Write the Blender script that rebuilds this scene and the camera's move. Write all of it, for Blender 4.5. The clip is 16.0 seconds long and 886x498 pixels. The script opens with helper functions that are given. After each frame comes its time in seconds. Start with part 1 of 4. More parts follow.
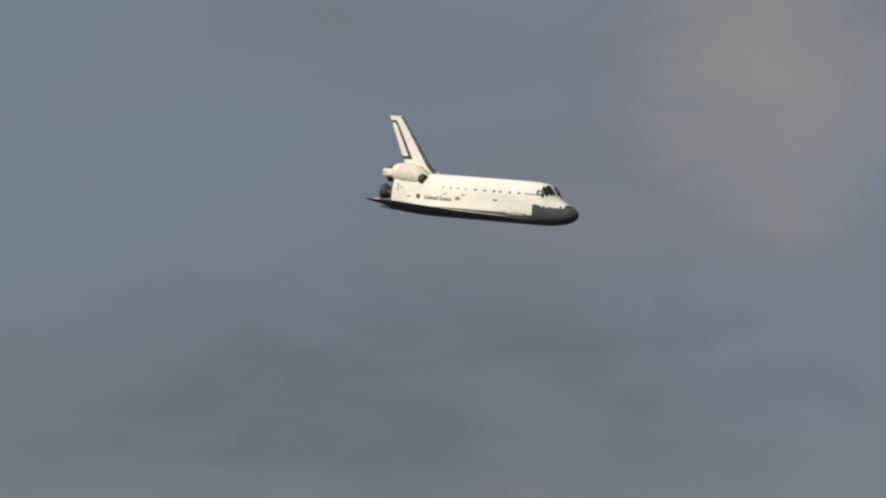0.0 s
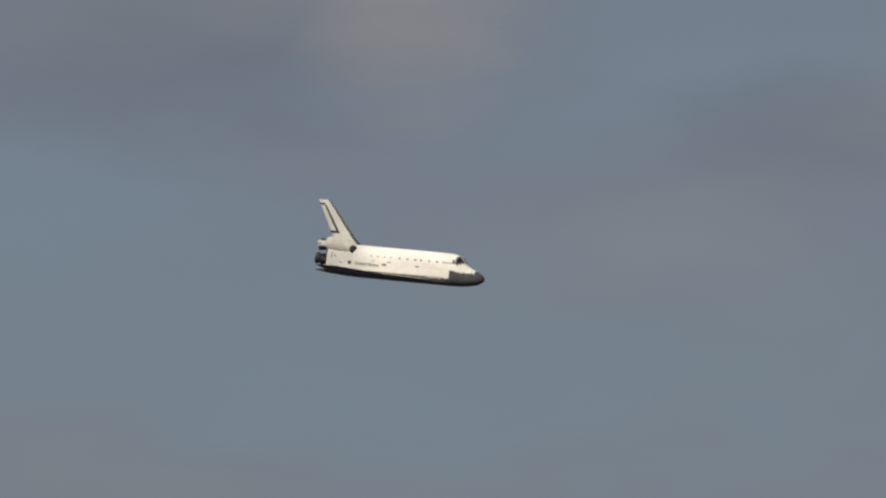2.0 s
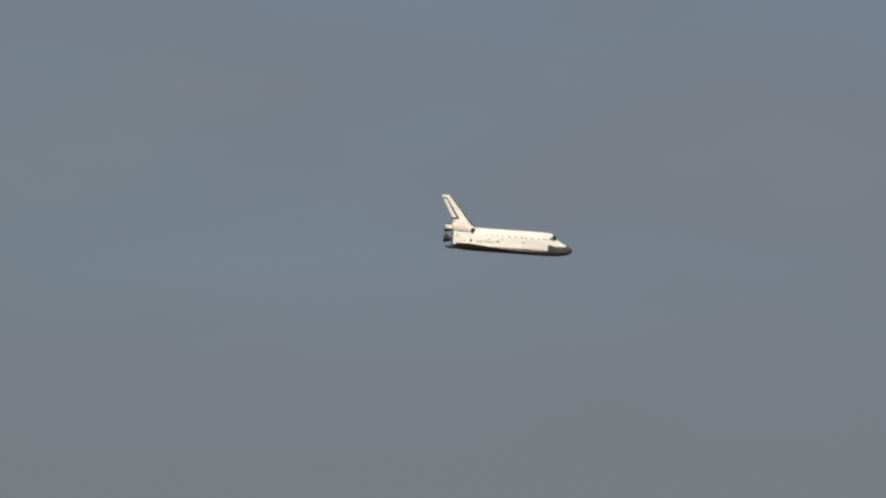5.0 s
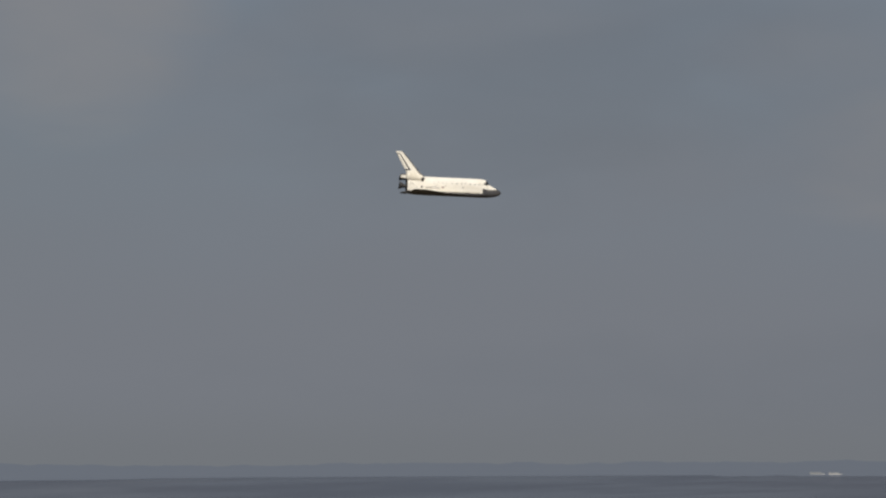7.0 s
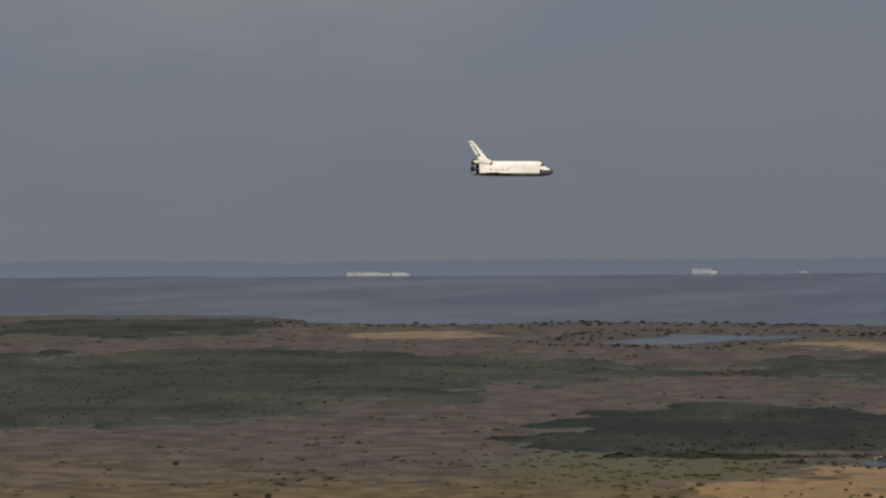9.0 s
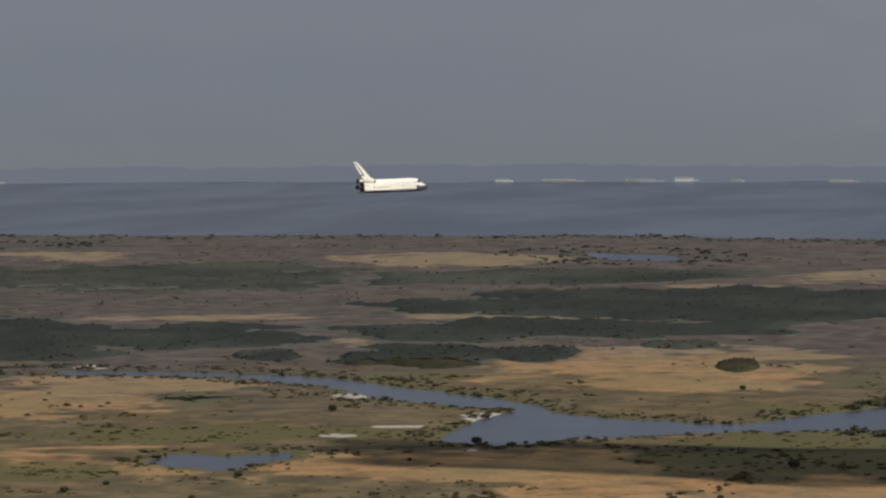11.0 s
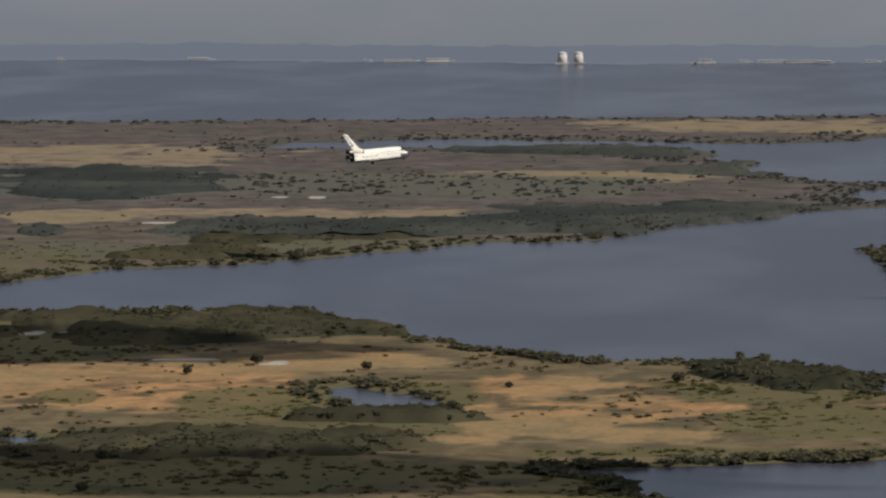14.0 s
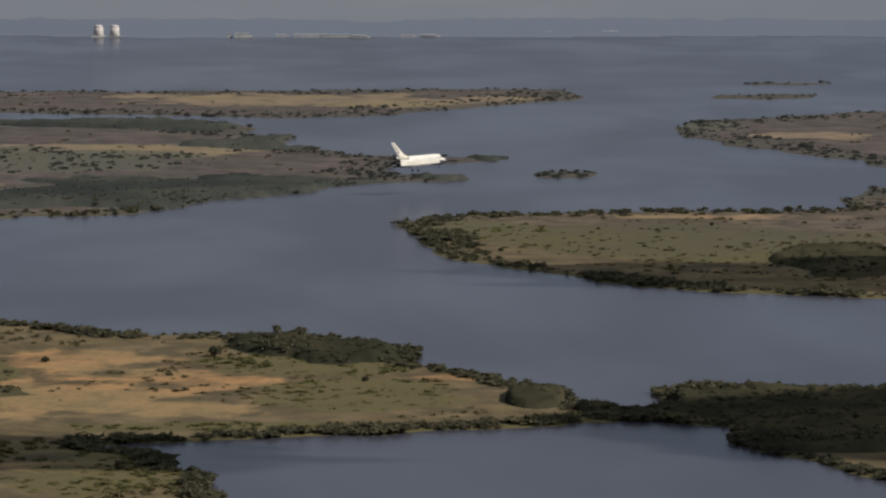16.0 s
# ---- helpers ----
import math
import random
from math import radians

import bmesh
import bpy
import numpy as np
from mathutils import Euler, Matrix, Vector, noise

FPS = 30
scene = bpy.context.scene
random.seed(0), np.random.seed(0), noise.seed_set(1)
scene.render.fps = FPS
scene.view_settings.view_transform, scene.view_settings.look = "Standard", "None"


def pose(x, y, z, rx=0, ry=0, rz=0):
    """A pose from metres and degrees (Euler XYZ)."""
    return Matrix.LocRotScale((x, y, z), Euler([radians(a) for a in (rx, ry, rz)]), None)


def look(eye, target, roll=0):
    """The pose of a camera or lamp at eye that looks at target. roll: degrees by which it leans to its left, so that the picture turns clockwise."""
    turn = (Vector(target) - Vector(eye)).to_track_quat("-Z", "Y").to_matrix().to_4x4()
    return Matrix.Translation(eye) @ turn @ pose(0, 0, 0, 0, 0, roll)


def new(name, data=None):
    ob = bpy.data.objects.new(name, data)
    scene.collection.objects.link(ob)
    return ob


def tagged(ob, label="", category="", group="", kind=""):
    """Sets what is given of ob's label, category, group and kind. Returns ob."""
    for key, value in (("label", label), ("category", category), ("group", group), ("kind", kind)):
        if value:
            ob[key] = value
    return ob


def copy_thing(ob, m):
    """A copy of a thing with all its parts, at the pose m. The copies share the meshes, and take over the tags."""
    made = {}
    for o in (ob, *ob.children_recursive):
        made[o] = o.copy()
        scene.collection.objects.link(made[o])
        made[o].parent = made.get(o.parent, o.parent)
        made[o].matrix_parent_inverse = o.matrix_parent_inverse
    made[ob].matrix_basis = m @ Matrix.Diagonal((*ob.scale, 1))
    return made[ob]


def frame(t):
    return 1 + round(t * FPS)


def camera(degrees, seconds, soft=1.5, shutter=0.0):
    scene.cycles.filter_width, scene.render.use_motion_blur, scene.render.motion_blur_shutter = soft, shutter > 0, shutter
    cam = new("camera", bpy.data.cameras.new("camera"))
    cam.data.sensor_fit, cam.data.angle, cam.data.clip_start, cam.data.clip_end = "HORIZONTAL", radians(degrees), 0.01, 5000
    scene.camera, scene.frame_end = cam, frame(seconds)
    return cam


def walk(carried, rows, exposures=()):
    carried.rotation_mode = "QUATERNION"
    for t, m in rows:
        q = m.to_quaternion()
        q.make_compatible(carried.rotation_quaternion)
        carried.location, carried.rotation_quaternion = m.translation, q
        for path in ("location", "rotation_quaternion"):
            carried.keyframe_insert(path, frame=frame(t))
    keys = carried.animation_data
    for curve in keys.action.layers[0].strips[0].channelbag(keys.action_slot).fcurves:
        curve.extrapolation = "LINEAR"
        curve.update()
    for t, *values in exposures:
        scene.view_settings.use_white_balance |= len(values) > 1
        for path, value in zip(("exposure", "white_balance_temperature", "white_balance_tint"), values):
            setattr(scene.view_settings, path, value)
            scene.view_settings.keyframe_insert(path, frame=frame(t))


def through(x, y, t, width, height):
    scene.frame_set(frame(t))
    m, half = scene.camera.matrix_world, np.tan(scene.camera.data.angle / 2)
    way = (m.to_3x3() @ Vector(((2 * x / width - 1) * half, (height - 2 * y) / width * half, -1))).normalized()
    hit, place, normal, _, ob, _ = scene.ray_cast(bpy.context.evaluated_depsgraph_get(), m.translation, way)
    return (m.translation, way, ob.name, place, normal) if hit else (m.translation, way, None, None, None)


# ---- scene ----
cam = camera(12.78, 16.0, soft=2.3)
EYE = (0.0, 0.0, 182.0)


def aim(yaw, pitch, roll):
    """The camera's pose on its tripod: yaw to the left from +y, pitch up, roll."""
    return pose(*EYE) @ pose(0, 0, 0, 0, 0, yaw) @ pose(0, 0, 0, 90 + pitch) @ pose(0, 0, 0, 0, 0, roll)


PAN = [
    (0, 116.493, 8.883, -0.3), (0.5, 109.863, 8.803, -0.3), (1, 103.397, 8.563, -0.3), (1.5, 97.094, 8.242, -0.3),
    (2, 90.955, 7.721, -0.3), (2.5, 85.144, 7.278, -0.3), (3, 79.496, 6.794, -0.3), (3.5, 74.094, 6.269, -0.3),
    (4.0, 69.066, 5.314, -0.3), (4.2, 67.055, 4.932, -0.3), (6.3, 49.236, 2.34, -0.3), (6.5, 47.82, 1.996, -0.3),
    (7, 44.259, 1.138, -0.3), (7.5, 40.494, 0.221, -0.3), (8, 37.228, -0.638, -0.3), (8.2, 36.082, -0.892, -0.3),
    (10.3, 24.05, -2.832, -0.3), (10.5, 22.922, -2.922, -0.28), (11, 19.905, -3.166, -0.37), (11.5, 16.928, -3.458, -0.41),
    (12, 14.934, -3.821, -0.35), (12.5, 13.18, -4.155, -0.3), (13, 11.527, -4.46, -0.15), (13.5, 9.315, -4.737, -0.35),
    (14, 6.729, -4.99, -0.22), (14.5, 4.866, -5.07, -0.05), (15, 3.098, -5.15, 0.03), (15.5, 1.537, -5.242, 0.17),
    (16, 0.0, -5.365, 0.3)]
# seconds, stops, kelvin, tint: the camera's iris opens a little as it tilts down to the marsh
IRIS = [(0, 0.02, 6430, 10), (4, 0.0, 6430, 10), (7, -0.04, 6400, 10), (8, -0.05, 6330, 10), (10.5, 0.05, 6230, 10), (12.5, 0.15, 6230, 10), (14, 0.17, 6230, 10), (16, 0.14, 6230, 10)]
walk(cam, [(t, aim(a, b, c)) for t, a, b, c in PAN], IRIS)

# ---- light: hazy sky with soft clouds, one sun behind the camera's right shoulder ----
SUN_AZ, SUN_EL = -113.0, 39.0   # degrees to the left from +y, degrees up


def way(az, el):
    a, e = radians(az), radians(el)
    return Vector((-math.sin(a) * math.cos(e), math.cos(a) * math.cos(e), math.sin(e)))


sun = new("sun", bpy.data.lights.new("sun", "SUN"))
sun.data.energy, sun.data.angle, sun.data.color = 4.0, radians(0.53), (1.0, 0.92, 0.80)
sun.matrix_world = look(way(SUN_AZ, SUN_EL) * 3000, (0, 0, 0))


class Graph:
    """Shortcuts for building node trees."""

    def __init__(self, tree):
        self.tree = tree
        tree.nodes.clear()

    def node(self, kind, **props):
        n = self.tree.nodes.new(kind)
        if "operation" in props:
            n.operation = props["operation"]
        if "data_type" in props:
            n.data_type = props["data_type"]
        if "blend_type" in props:
            n.blend_type = props["blend_type"]
        return n

    def join(self, a, b):
        self.tree.links.new(a, b)

    def put(self, socket, value):
        if isinstance(value, bpy.types.NodeSocket):
            self.join(value, socket)
        else:
            socket.default_value = value

    def calc(self, op, a, b=0.0, c=0.0, clamp=False):
        n = self.node("ShaderNodeMath", operation=op)
        n.use_clamp = clamp
        for s, v in zip(n.inputs, (a, b, c)):
            self.put(s, v)
        return n.outputs[0]

    def mix(self, fac, a, b, blend="MIX"):
        n = self.node("ShaderNodeMix", data_type="RGBA", blend_type=blend)
        self.put(n.inputs[0], fac)
        self.put(n.inputs[6], (*a, 1) if isinstance(a, tuple) else a)
        self.put(n.inputs[7], (*b, 1) if isinstance(b, tuple) else b)
        return n.outputs[2]

    def noise(self, vector, scale, detail=4.0, rough=0.55, distort=0.0):
        n = self.node("ShaderNodeTexNoise")
        self.join(vector, n.inputs["Vector"])
        n.inputs["Scale"].default_value, n.inputs["Detail"].default_value = scale, detail
        n.inputs["Roughness"].default_value, n.inputs["Distortion"].default_value = rough, distort
        return n.outputs["Fac"]

    def ramp(self, fac, lo, hi):
        n = self.node("ShaderNodeMapRange")
        n.interpolation_type = "SMOOTHSTEP"
        self.put(n.inputs[0], fac)
        n.inputs[1].default_value, n.inputs[2].default_value = lo, hi
        return n.outputs[0]

    def stretch(self, vector, x, y, z):
        n = self.node("ShaderNodeMapping")
        self.join(vector, n.inputs[0])
        n.inputs[3].default_value = (x, y, z)
        return n.outputs[0]


# clouds that can be told apart: azimuth, elevation, half width, half height in degrees, brightness
CLOUDS = [(111.7, 11.5, 1.9, 2.4, 1.0), (91.3, 11.3, 1.5, 1.5, 0.85), (72.0, 9.3, 10.0, 1.0, 0.75), (76.0, 7.9, 2.6, 0.6, 0.6), (80.5, 10.0, 3.4, 1.4, 0.6), (49.6, 4.6, 1.7, 1.4, 0.5),
          (34.3, 2.4, 3.8, 1.3, 0.55), (30.0, 4.4, 5.0, 1.2, 0.5), (4.0, 0.2, 10.0, 2.0, 0.4)]
# clear gaps of blue-green sky, in the same way
GAPS = [(71.0, 4.6, 11.0, 3.0, 0.9), (92.0, 6.4, 8.0, 2.2, 0.7), (104.0, 6.6, 5.0, 1.8, 0.6), (51.0, 1.6, 4.0, 1.4, 0.4)]
# greyer, darker cloud bellies, in the same way
BELLIES = [(117.5, 6.6, 5.5, 1.7, 1.0), (103.0, 10.6, 5.0, 1.5, 0.75), (94.5, 10.4, 3.4, 1.2, 0.6), (77.5, 8.75, 2.6, 0.3, 0.7), (85.0, 9.4, 2.5, 0.8, 0.5),
           (43.0, 3.6, 4.0, 1.6, 0.5), (30.0, -0.8, 14.0, 0.7, 0.35)]


def build_sky():
    world = bpy.data.worlds.new("sky")
    scene.world = world
    world.use_nodes = True
    g = Graph(world.node_tree)
    out = g.node("ShaderNodeOutputWorld")
    coord = g.node("ShaderNodeTexCoord").outputs["Generated"]
    split = g.node("ShaderNodeSeparateXYZ")
    g.join(coord, split.inputs[0])
    x, y, z = split.outputs
    # the clear sky above the haze; it goes on down to the ground's rim
    up = g.node("ShaderNodeCombineXYZ")
    g.join(x, up.inputs[0]), g.join(y, up.inputs[1]), g.join(g.calc("MAXIMUM", z, 0.04), up.inputs[2])
    sky = g.node("ShaderNodeTexSky")
    sky.sky_type, sky.sun_disc = "NISHITA", False
    sky.sun_elevation, sky.sun_rotation = radians(SUN_EL), radians(-SUN_AZ)
    g.join(up.outputs[0], sky.inputs[0])
    clear = g.node("ShaderNodeBackground")
    g.join(sky.outputs[0], clear.inputs[0])
    clear.inputs[1].default_value = 0.06
    # the haze and cloud layer
    az = g.calc("MULTIPLY", g.calc("ARCTAN2", g.calc("MULTIPLY", x, -1.0), y), 180 / math.pi)
    el = g.calc("MULTIPLY", g.calc("ARCSINE", z), 180 / math.pi)
    wide = g.stretch(coord, 1, 1, 2.6)
    n1, n2 = g.noise(wide, 7.0, 3.0, 0.45), g.noise(wide, 22.0, 4.0, 0.5, 0.3)
    cloud = g.calc("MULTIPLY", g.ramp(n1, 0.50, 0.74), g.calc("MULTIPLY", g.ramp(el, 1.0, 5.0), 0.26))

    def bank_of(rows, cover):
        for a, e, ra, re, s in rows:
            u = g.calc("DIVIDE", g.calc("SUBTRACT", az, a), ra)
            v = g.calc("DIVIDE", g.calc("SUBTRACT", el, e), re)
            r = g.calc("ADD", g.calc("MULTIPLY", u, u), g.calc("MULTIPLY", v, v))
            r = g.calc("ADD", r, g.calc("MULTIPLY", g.calc("SUBTRACT", n2, 0.5), 3.2))
            cover = g.calc("MAXIMUM", cover, g.calc("MULTIPLY", g.ramp(r, 2.2, -0.8), s))
        return cover

    cloud = bank_of(CLOUDS, cloud)
    belly = bank_of(BELLIES, 0.0)
    blue = g.mix(g.ramp(n1, 0.34, 0.60), (0.173, 0.211, 0.259), (0.168, 0.187, 0.222))
    blue = g.mix(bank_of(GAPS, 0.0), blue, (0.166, 0.212, 0.250))
    haze = g.mix(g.ramp(el, 4.5, -0.5), blue, (0.172, 0.182, 0.212))
    low = g.mix(g.ramp(el, -0.7, -1.95), haze, (0.158, 0.167, 0.188))
    low = g.mix(belly, low, (0.130, 0.144, 0.172))
    grey = g.mix(cloud, low, (0.262, 0.243, 0.240))
    veil = g.node("ShaderNodeBackground")
    g.join(grey, veil.inputs[0])
    both = g.node("ShaderNodeMixShader")
    both.inputs[0].default_value = 0.92
    g.join(clear.outputs[0], both.inputs[1]), g.join(veil.outputs[0], both.inputs[2])
    g.join(both.outputs[0], out.inputs[0])


build_sky()


# ---- materials ----
def material(name, low, high, rough=0.7, metal=0.0, scale=1.0, fine=0.0, bump=0.0, per=0.0, gloss=0.5, island=0.0):
    """Two colours mixed by coarse and fine grain; scale is in waves a metre; per varies the tone from object to object."""
    m = bpy.data.materials.new(name)
    m.use_nodes = True
    g = Graph(m.node_tree)
    out, b = g.node("ShaderNodeOutputMaterial"), g.node("ShaderNodeBsdfPrincipled")
    p = g.node("ShaderNodeTexCoord").outputs["Object"]
    a, f = g.noise(p, scale, 3.0), g.noise(p, scale * 7.3, 3.0)
    fac = g.calc("ADD", g.calc("MULTIPLY", a, 1.0 - fine), g.calc("MULTIPLY", f, fine))
    if per:
        tone = g.node("ShaderNodeObjectInfo").outputs["Random"]
        fac = g.calc("ADD", fac, g.calc("MULTIPLY", g.calc("SUBTRACT", tone, 0.5), per))
    if island:
        tone = g.node("ShaderNodeNewGeometry").outputs["Random Per Island"]
        fac = g.calc("ADD", fac, g.calc("MULTIPLY", g.calc("SUBTRACT", tone, 0.5), island))
    g.join(g.mix(g.ramp(fac, 0.32, 0.68), low, high), b.inputs["Base Color"])
    b.inputs["Roughness"].default_value, b.inputs["Metallic"].default_value = rough, metal
    b.inputs["Specular IOR Level"].default_value = gloss
    if bump:
        n = g.node("ShaderNodeBump")
        n.inputs["Strength"].default_value, n.inputs["Distance"].default_value = bump, 0.3 / scale
        g.join(f, n.inputs["Height"])
        g.join(n.outputs[0], b.inputs["Normal"])
    g.join(b.outputs[0], out.inputs[0])
    return m


WHITE = material("white_tile", (0.70, 0.66, 0.58), (0.80, 0.77, 0.70), 0.6, scale=0.35, fine=0.35, gloss=0.25)
BLANKET = material("white_blanket", (0.74, 0.71, 0.64), (0.82, 0.79, 0.73), 0.75, scale=0.3, fine=0.4, gloss=0.2)
SCORCHED = material("scorched_tile", (0.62, 0.57, 0.47), (0.80, 0.76, 0.67), 0.7, scale=0.8, fine=0.4, gloss=0.2)
BLACK = material("black_tile", (0.048, 0.048, 0.054), (0.085, 0.083, 0.086), 0.55, scale=0.5, fine=0.5, gloss=0.3)
CARBON = material("carbon_grey", (0.045, 0.044, 0.047), (0.075, 0.073, 0.074), 0.5, scale=0.6, fine=0.4, gloss=0.35)
GLASS = material("cockpit_glass", (0.010, 0.011, 0.013), (0.016, 0.017, 0.02), 0.35, scale=1.0, gloss=0.4)
BELL = material("engine_bell", (0.042, 0.040, 0.040), (0.085, 0.077, 0.07), 0.6, 0.3, scale=1.4, fine=0.4)
SOOT = material("soot", (0.018, 0.017, 0.017), (0.04, 0.037, 0.035), 0.8, scale=1.0)
MARK = material("dark_marking", (0.035, 0.036, 0.045), (0.06, 0.06, 0.07), 0.7, scale=1.5)
BLUE = material("blue_mark", (0.05, 0.06, 0.10), (0.07, 0.08, 0.13), 0.7, scale=1.5)
LETTER = material("grey_letter", (0.13, 0.13, 0.14), (0.19, 0.19, 0.20), 0.7, scale=1.5)
RED = material("red_mark", (0.34, 0.22, 0.19), (0.40, 0.27, 0.23), 0.7, scale=1.5)
STEEL = material("gear_steel", (0.30, 0.30, 0.29), (0.5, 0.5, 0.48), 0.4, 0.6, scale=2.0)
RUBBER = material("tyre_rubber", (0.02, 0.02, 0.02), (0.04, 0.04, 0.04), 0.85, scale=3.0)
PLASTER = material("pale_plaster", (0.27, 0.28, 0.29), (0.46, 0.45, 0.44), 0.8, scale=0.12, fine=0.3, per=0.5)
TOWER = material("pale_concrete", (0.46, 0.42, 0.40), (0.58, 0.54, 0.51), 0.8, scale=0.12, fine=0.3)
ROOFING = material("pale_roofing", (0.26, 0.27, 0.28), (0.36, 0.36, 0.36), 0.8, scale=0.15, per=0.4)
BARK = material("bark", (0.10, 0.085, 0.065), (0.19, 0.165, 0.13), 0.9, scale=2.0, fine=0.4)


def foliage(name, low, high, scale, through=0.45):
    """Thin leaves: part of the light goes through them, and the tone varies from spray to spray and over the land."""
    m = bpy.data.materials.new(name)
    m.use_nodes = True
    g = Graph(m.node_tree)
    out, d, t, x = g.node("ShaderNodeOutputMaterial"), g.node("ShaderNodeBsdfDiffuse"), g.node("ShaderNodeBsdfTranslucent"), g.node("ShaderNodeMixShader")
    p = g.node("ShaderNodeTexCoord").outputs["Object"]
    tone = g.node("ShaderNodeNewGeometry").outputs["Random Per Island"]
    fac = g.calc("ADD", g.calc("MULTIPLY", g.noise(p, scale, 4.0), 0.8), g.calc("MULTIPLY", tone, 0.16))
    c = g.mix(g.ramp(fac, 0.32, 0.72), low, high)
    g.join(c, d.inputs[0]), g.join(c, t.inputs[0])
    x.inputs[0].default_value = through
    g.join(d.outputs[0], x.inputs[1]), g.join(t.outputs[0], x.inputs[2]), g.join(x.outputs[0], out.inputs[0])
    return m


LEAF = foliage("leaves", (0.088, 0.085, 0.056), (0.134, 0.124, 0.076), 0.012, 0.5)
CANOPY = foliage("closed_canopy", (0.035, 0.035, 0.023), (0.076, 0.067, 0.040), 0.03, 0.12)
# far treetops: the canopy colour with haze mixed in
HAZYCANOPY = foliage("hazy_canopy", (0.039, 0.044, 0.041), (0.086, 0.087, 0.072), 0.009, 0.12)
GREEN = foliage("marsh_green_leaves", (0.110, 0.106, 0.046), (0.180, 0.165, 0.070), 0.012, 0.5)
# far leaves: the leaf colour paled and greyed for haze
HAZYLEAF = foliage("hazy_leaves", (0.084, 0.088, 0.080), (0.128, 0.126, 0.104), 0.006, 0.5)
SCRUB = foliage("scrub_leaves", (0.100, 0.088, 0.048), (0.195, 0.158, 0.080), 0.015)


def ground_material():
    m = bpy.data.materials.new("marsh_ground")
    m.use_nodes = True
    g = Graph(m.node_tree)
    out, b = g.node("ShaderNodeOutputMaterial"), g.node("ShaderNodeBsdfPrincipled")
    p = g.node("ShaderNodeTexCoord").outputs["Object"]
    cover = g.node("ShaderNodeVertexColor")
    cover.layer_name = "cover"
    part = g.node("ShaderNodeSeparateColor")
    g.join(cover.outputs[0], part.inputs[0])
    wood, dry, sand = part.outputs
    dark = cover.outputs["Alpha"]
    n1, n2, n3 = g.noise(p, 0.010, 6.0, 0.62), g.noise(p, 0.045, 5.0, 0.65, 0.5), g.noise(p, 0.35, 3.0, 0.6)
    # 1 near, 0 far; the far colours below have haze mixed in
    unhazed = g.node("ShaderNodeAttribute")
    unhazed.attribute_name = "unhazed"
    near = unhazed.outputs["Fac"]
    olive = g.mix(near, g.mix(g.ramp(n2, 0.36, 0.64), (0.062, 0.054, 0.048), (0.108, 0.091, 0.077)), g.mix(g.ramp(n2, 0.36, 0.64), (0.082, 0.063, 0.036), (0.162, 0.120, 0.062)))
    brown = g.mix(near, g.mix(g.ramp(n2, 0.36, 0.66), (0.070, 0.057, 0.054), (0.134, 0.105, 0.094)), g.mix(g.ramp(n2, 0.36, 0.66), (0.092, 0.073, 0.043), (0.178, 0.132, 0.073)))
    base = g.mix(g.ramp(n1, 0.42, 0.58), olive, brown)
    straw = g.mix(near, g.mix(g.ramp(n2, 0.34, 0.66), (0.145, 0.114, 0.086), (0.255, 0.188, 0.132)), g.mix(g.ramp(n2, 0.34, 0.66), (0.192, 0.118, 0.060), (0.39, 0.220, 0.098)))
    straw = g.mix(g.calc("MULTIPLY", g.ramp(n1, 0.40, 0.62), 0.6), straw, (0.215, 0.172, 0.088))
    c = g.mix(g.ramp(g.calc("ADD", g.calc("MULTIPLY", dry, 0.8), g.calc("ADD", g.calc("MULTIPLY", g.calc("SUBTRACT", n2, 0.5), 1.5), g.calc("MULTIPLY", g.calc("SUBTRACT", n1, 0.5), 1.0))), 0.30, 0.72), base, straw)
    c = g.mix(g.ramp(g.calc("ADD", wood, g.calc("MULTIPLY", g.calc("SUBTRACT", n2, 0.5), 0.9)), 0.22, 0.5), c, g.mix(near, (0.086, 0.092, 0.080), (0.078, 0.078, 0.046)))
    # dark: scrubby shore rim, and SHADED patches with cloud shade in the colour
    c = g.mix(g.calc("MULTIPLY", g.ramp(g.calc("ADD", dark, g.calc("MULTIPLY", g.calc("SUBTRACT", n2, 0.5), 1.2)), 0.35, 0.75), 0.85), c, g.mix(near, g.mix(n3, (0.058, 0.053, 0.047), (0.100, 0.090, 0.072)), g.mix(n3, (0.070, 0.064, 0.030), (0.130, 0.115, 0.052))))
    leafy = g.node("ShaderNodeAttribute")
    leafy.attribute_name = "leafy"
    green = g.ramp(g.calc("ADD", leafy.outputs["Fac"], g.calc("MULTIPLY", g.calc("SUBTRACT", n2, 0.5), 1.1)), 0.35, 0.75)
    c = g.mix(g.calc("MULTIPLY", green, 0.8), c, g.mix(near, g.mix(n3, (0.080, 0.080, 0.062), (0.120, 0.116, 0.084)), g.mix(n3, (0.078, 0.070, 0.032), (0.142, 0.120, 0.052))))
    c = g.mix(g.ramp(g.calc("ADD", sand, g.calc("MULTIPLY", g.calc("SUBTRACT", n3, 0.5), 0.5)), 0.4, 0.6), c, (0.38, 0.34, 0.29))
    c = g.mix(g.calc("MULTIPLY", g.ramp(n3, 0.45, 0.75), 0.35), c, (0.06, 0.058, 0.035))
    g.join(c, b.inputs["Base Color"])
    b.inputs["Roughness"].default_value, b.inputs["Specular IOR Level"].default_value = 0.95, 0.1
    n = g.node("ShaderNodeBump")
    n.inputs["Strength"].default_value, n.inputs["Distance"].default_value = 0.6, 0.6
    g.join(n3, n.inputs["Height"])
    g.join(n.outputs[0], b.inputs["Normal"])
    g.join(b.outputs[0], out.inputs[0])
    return m


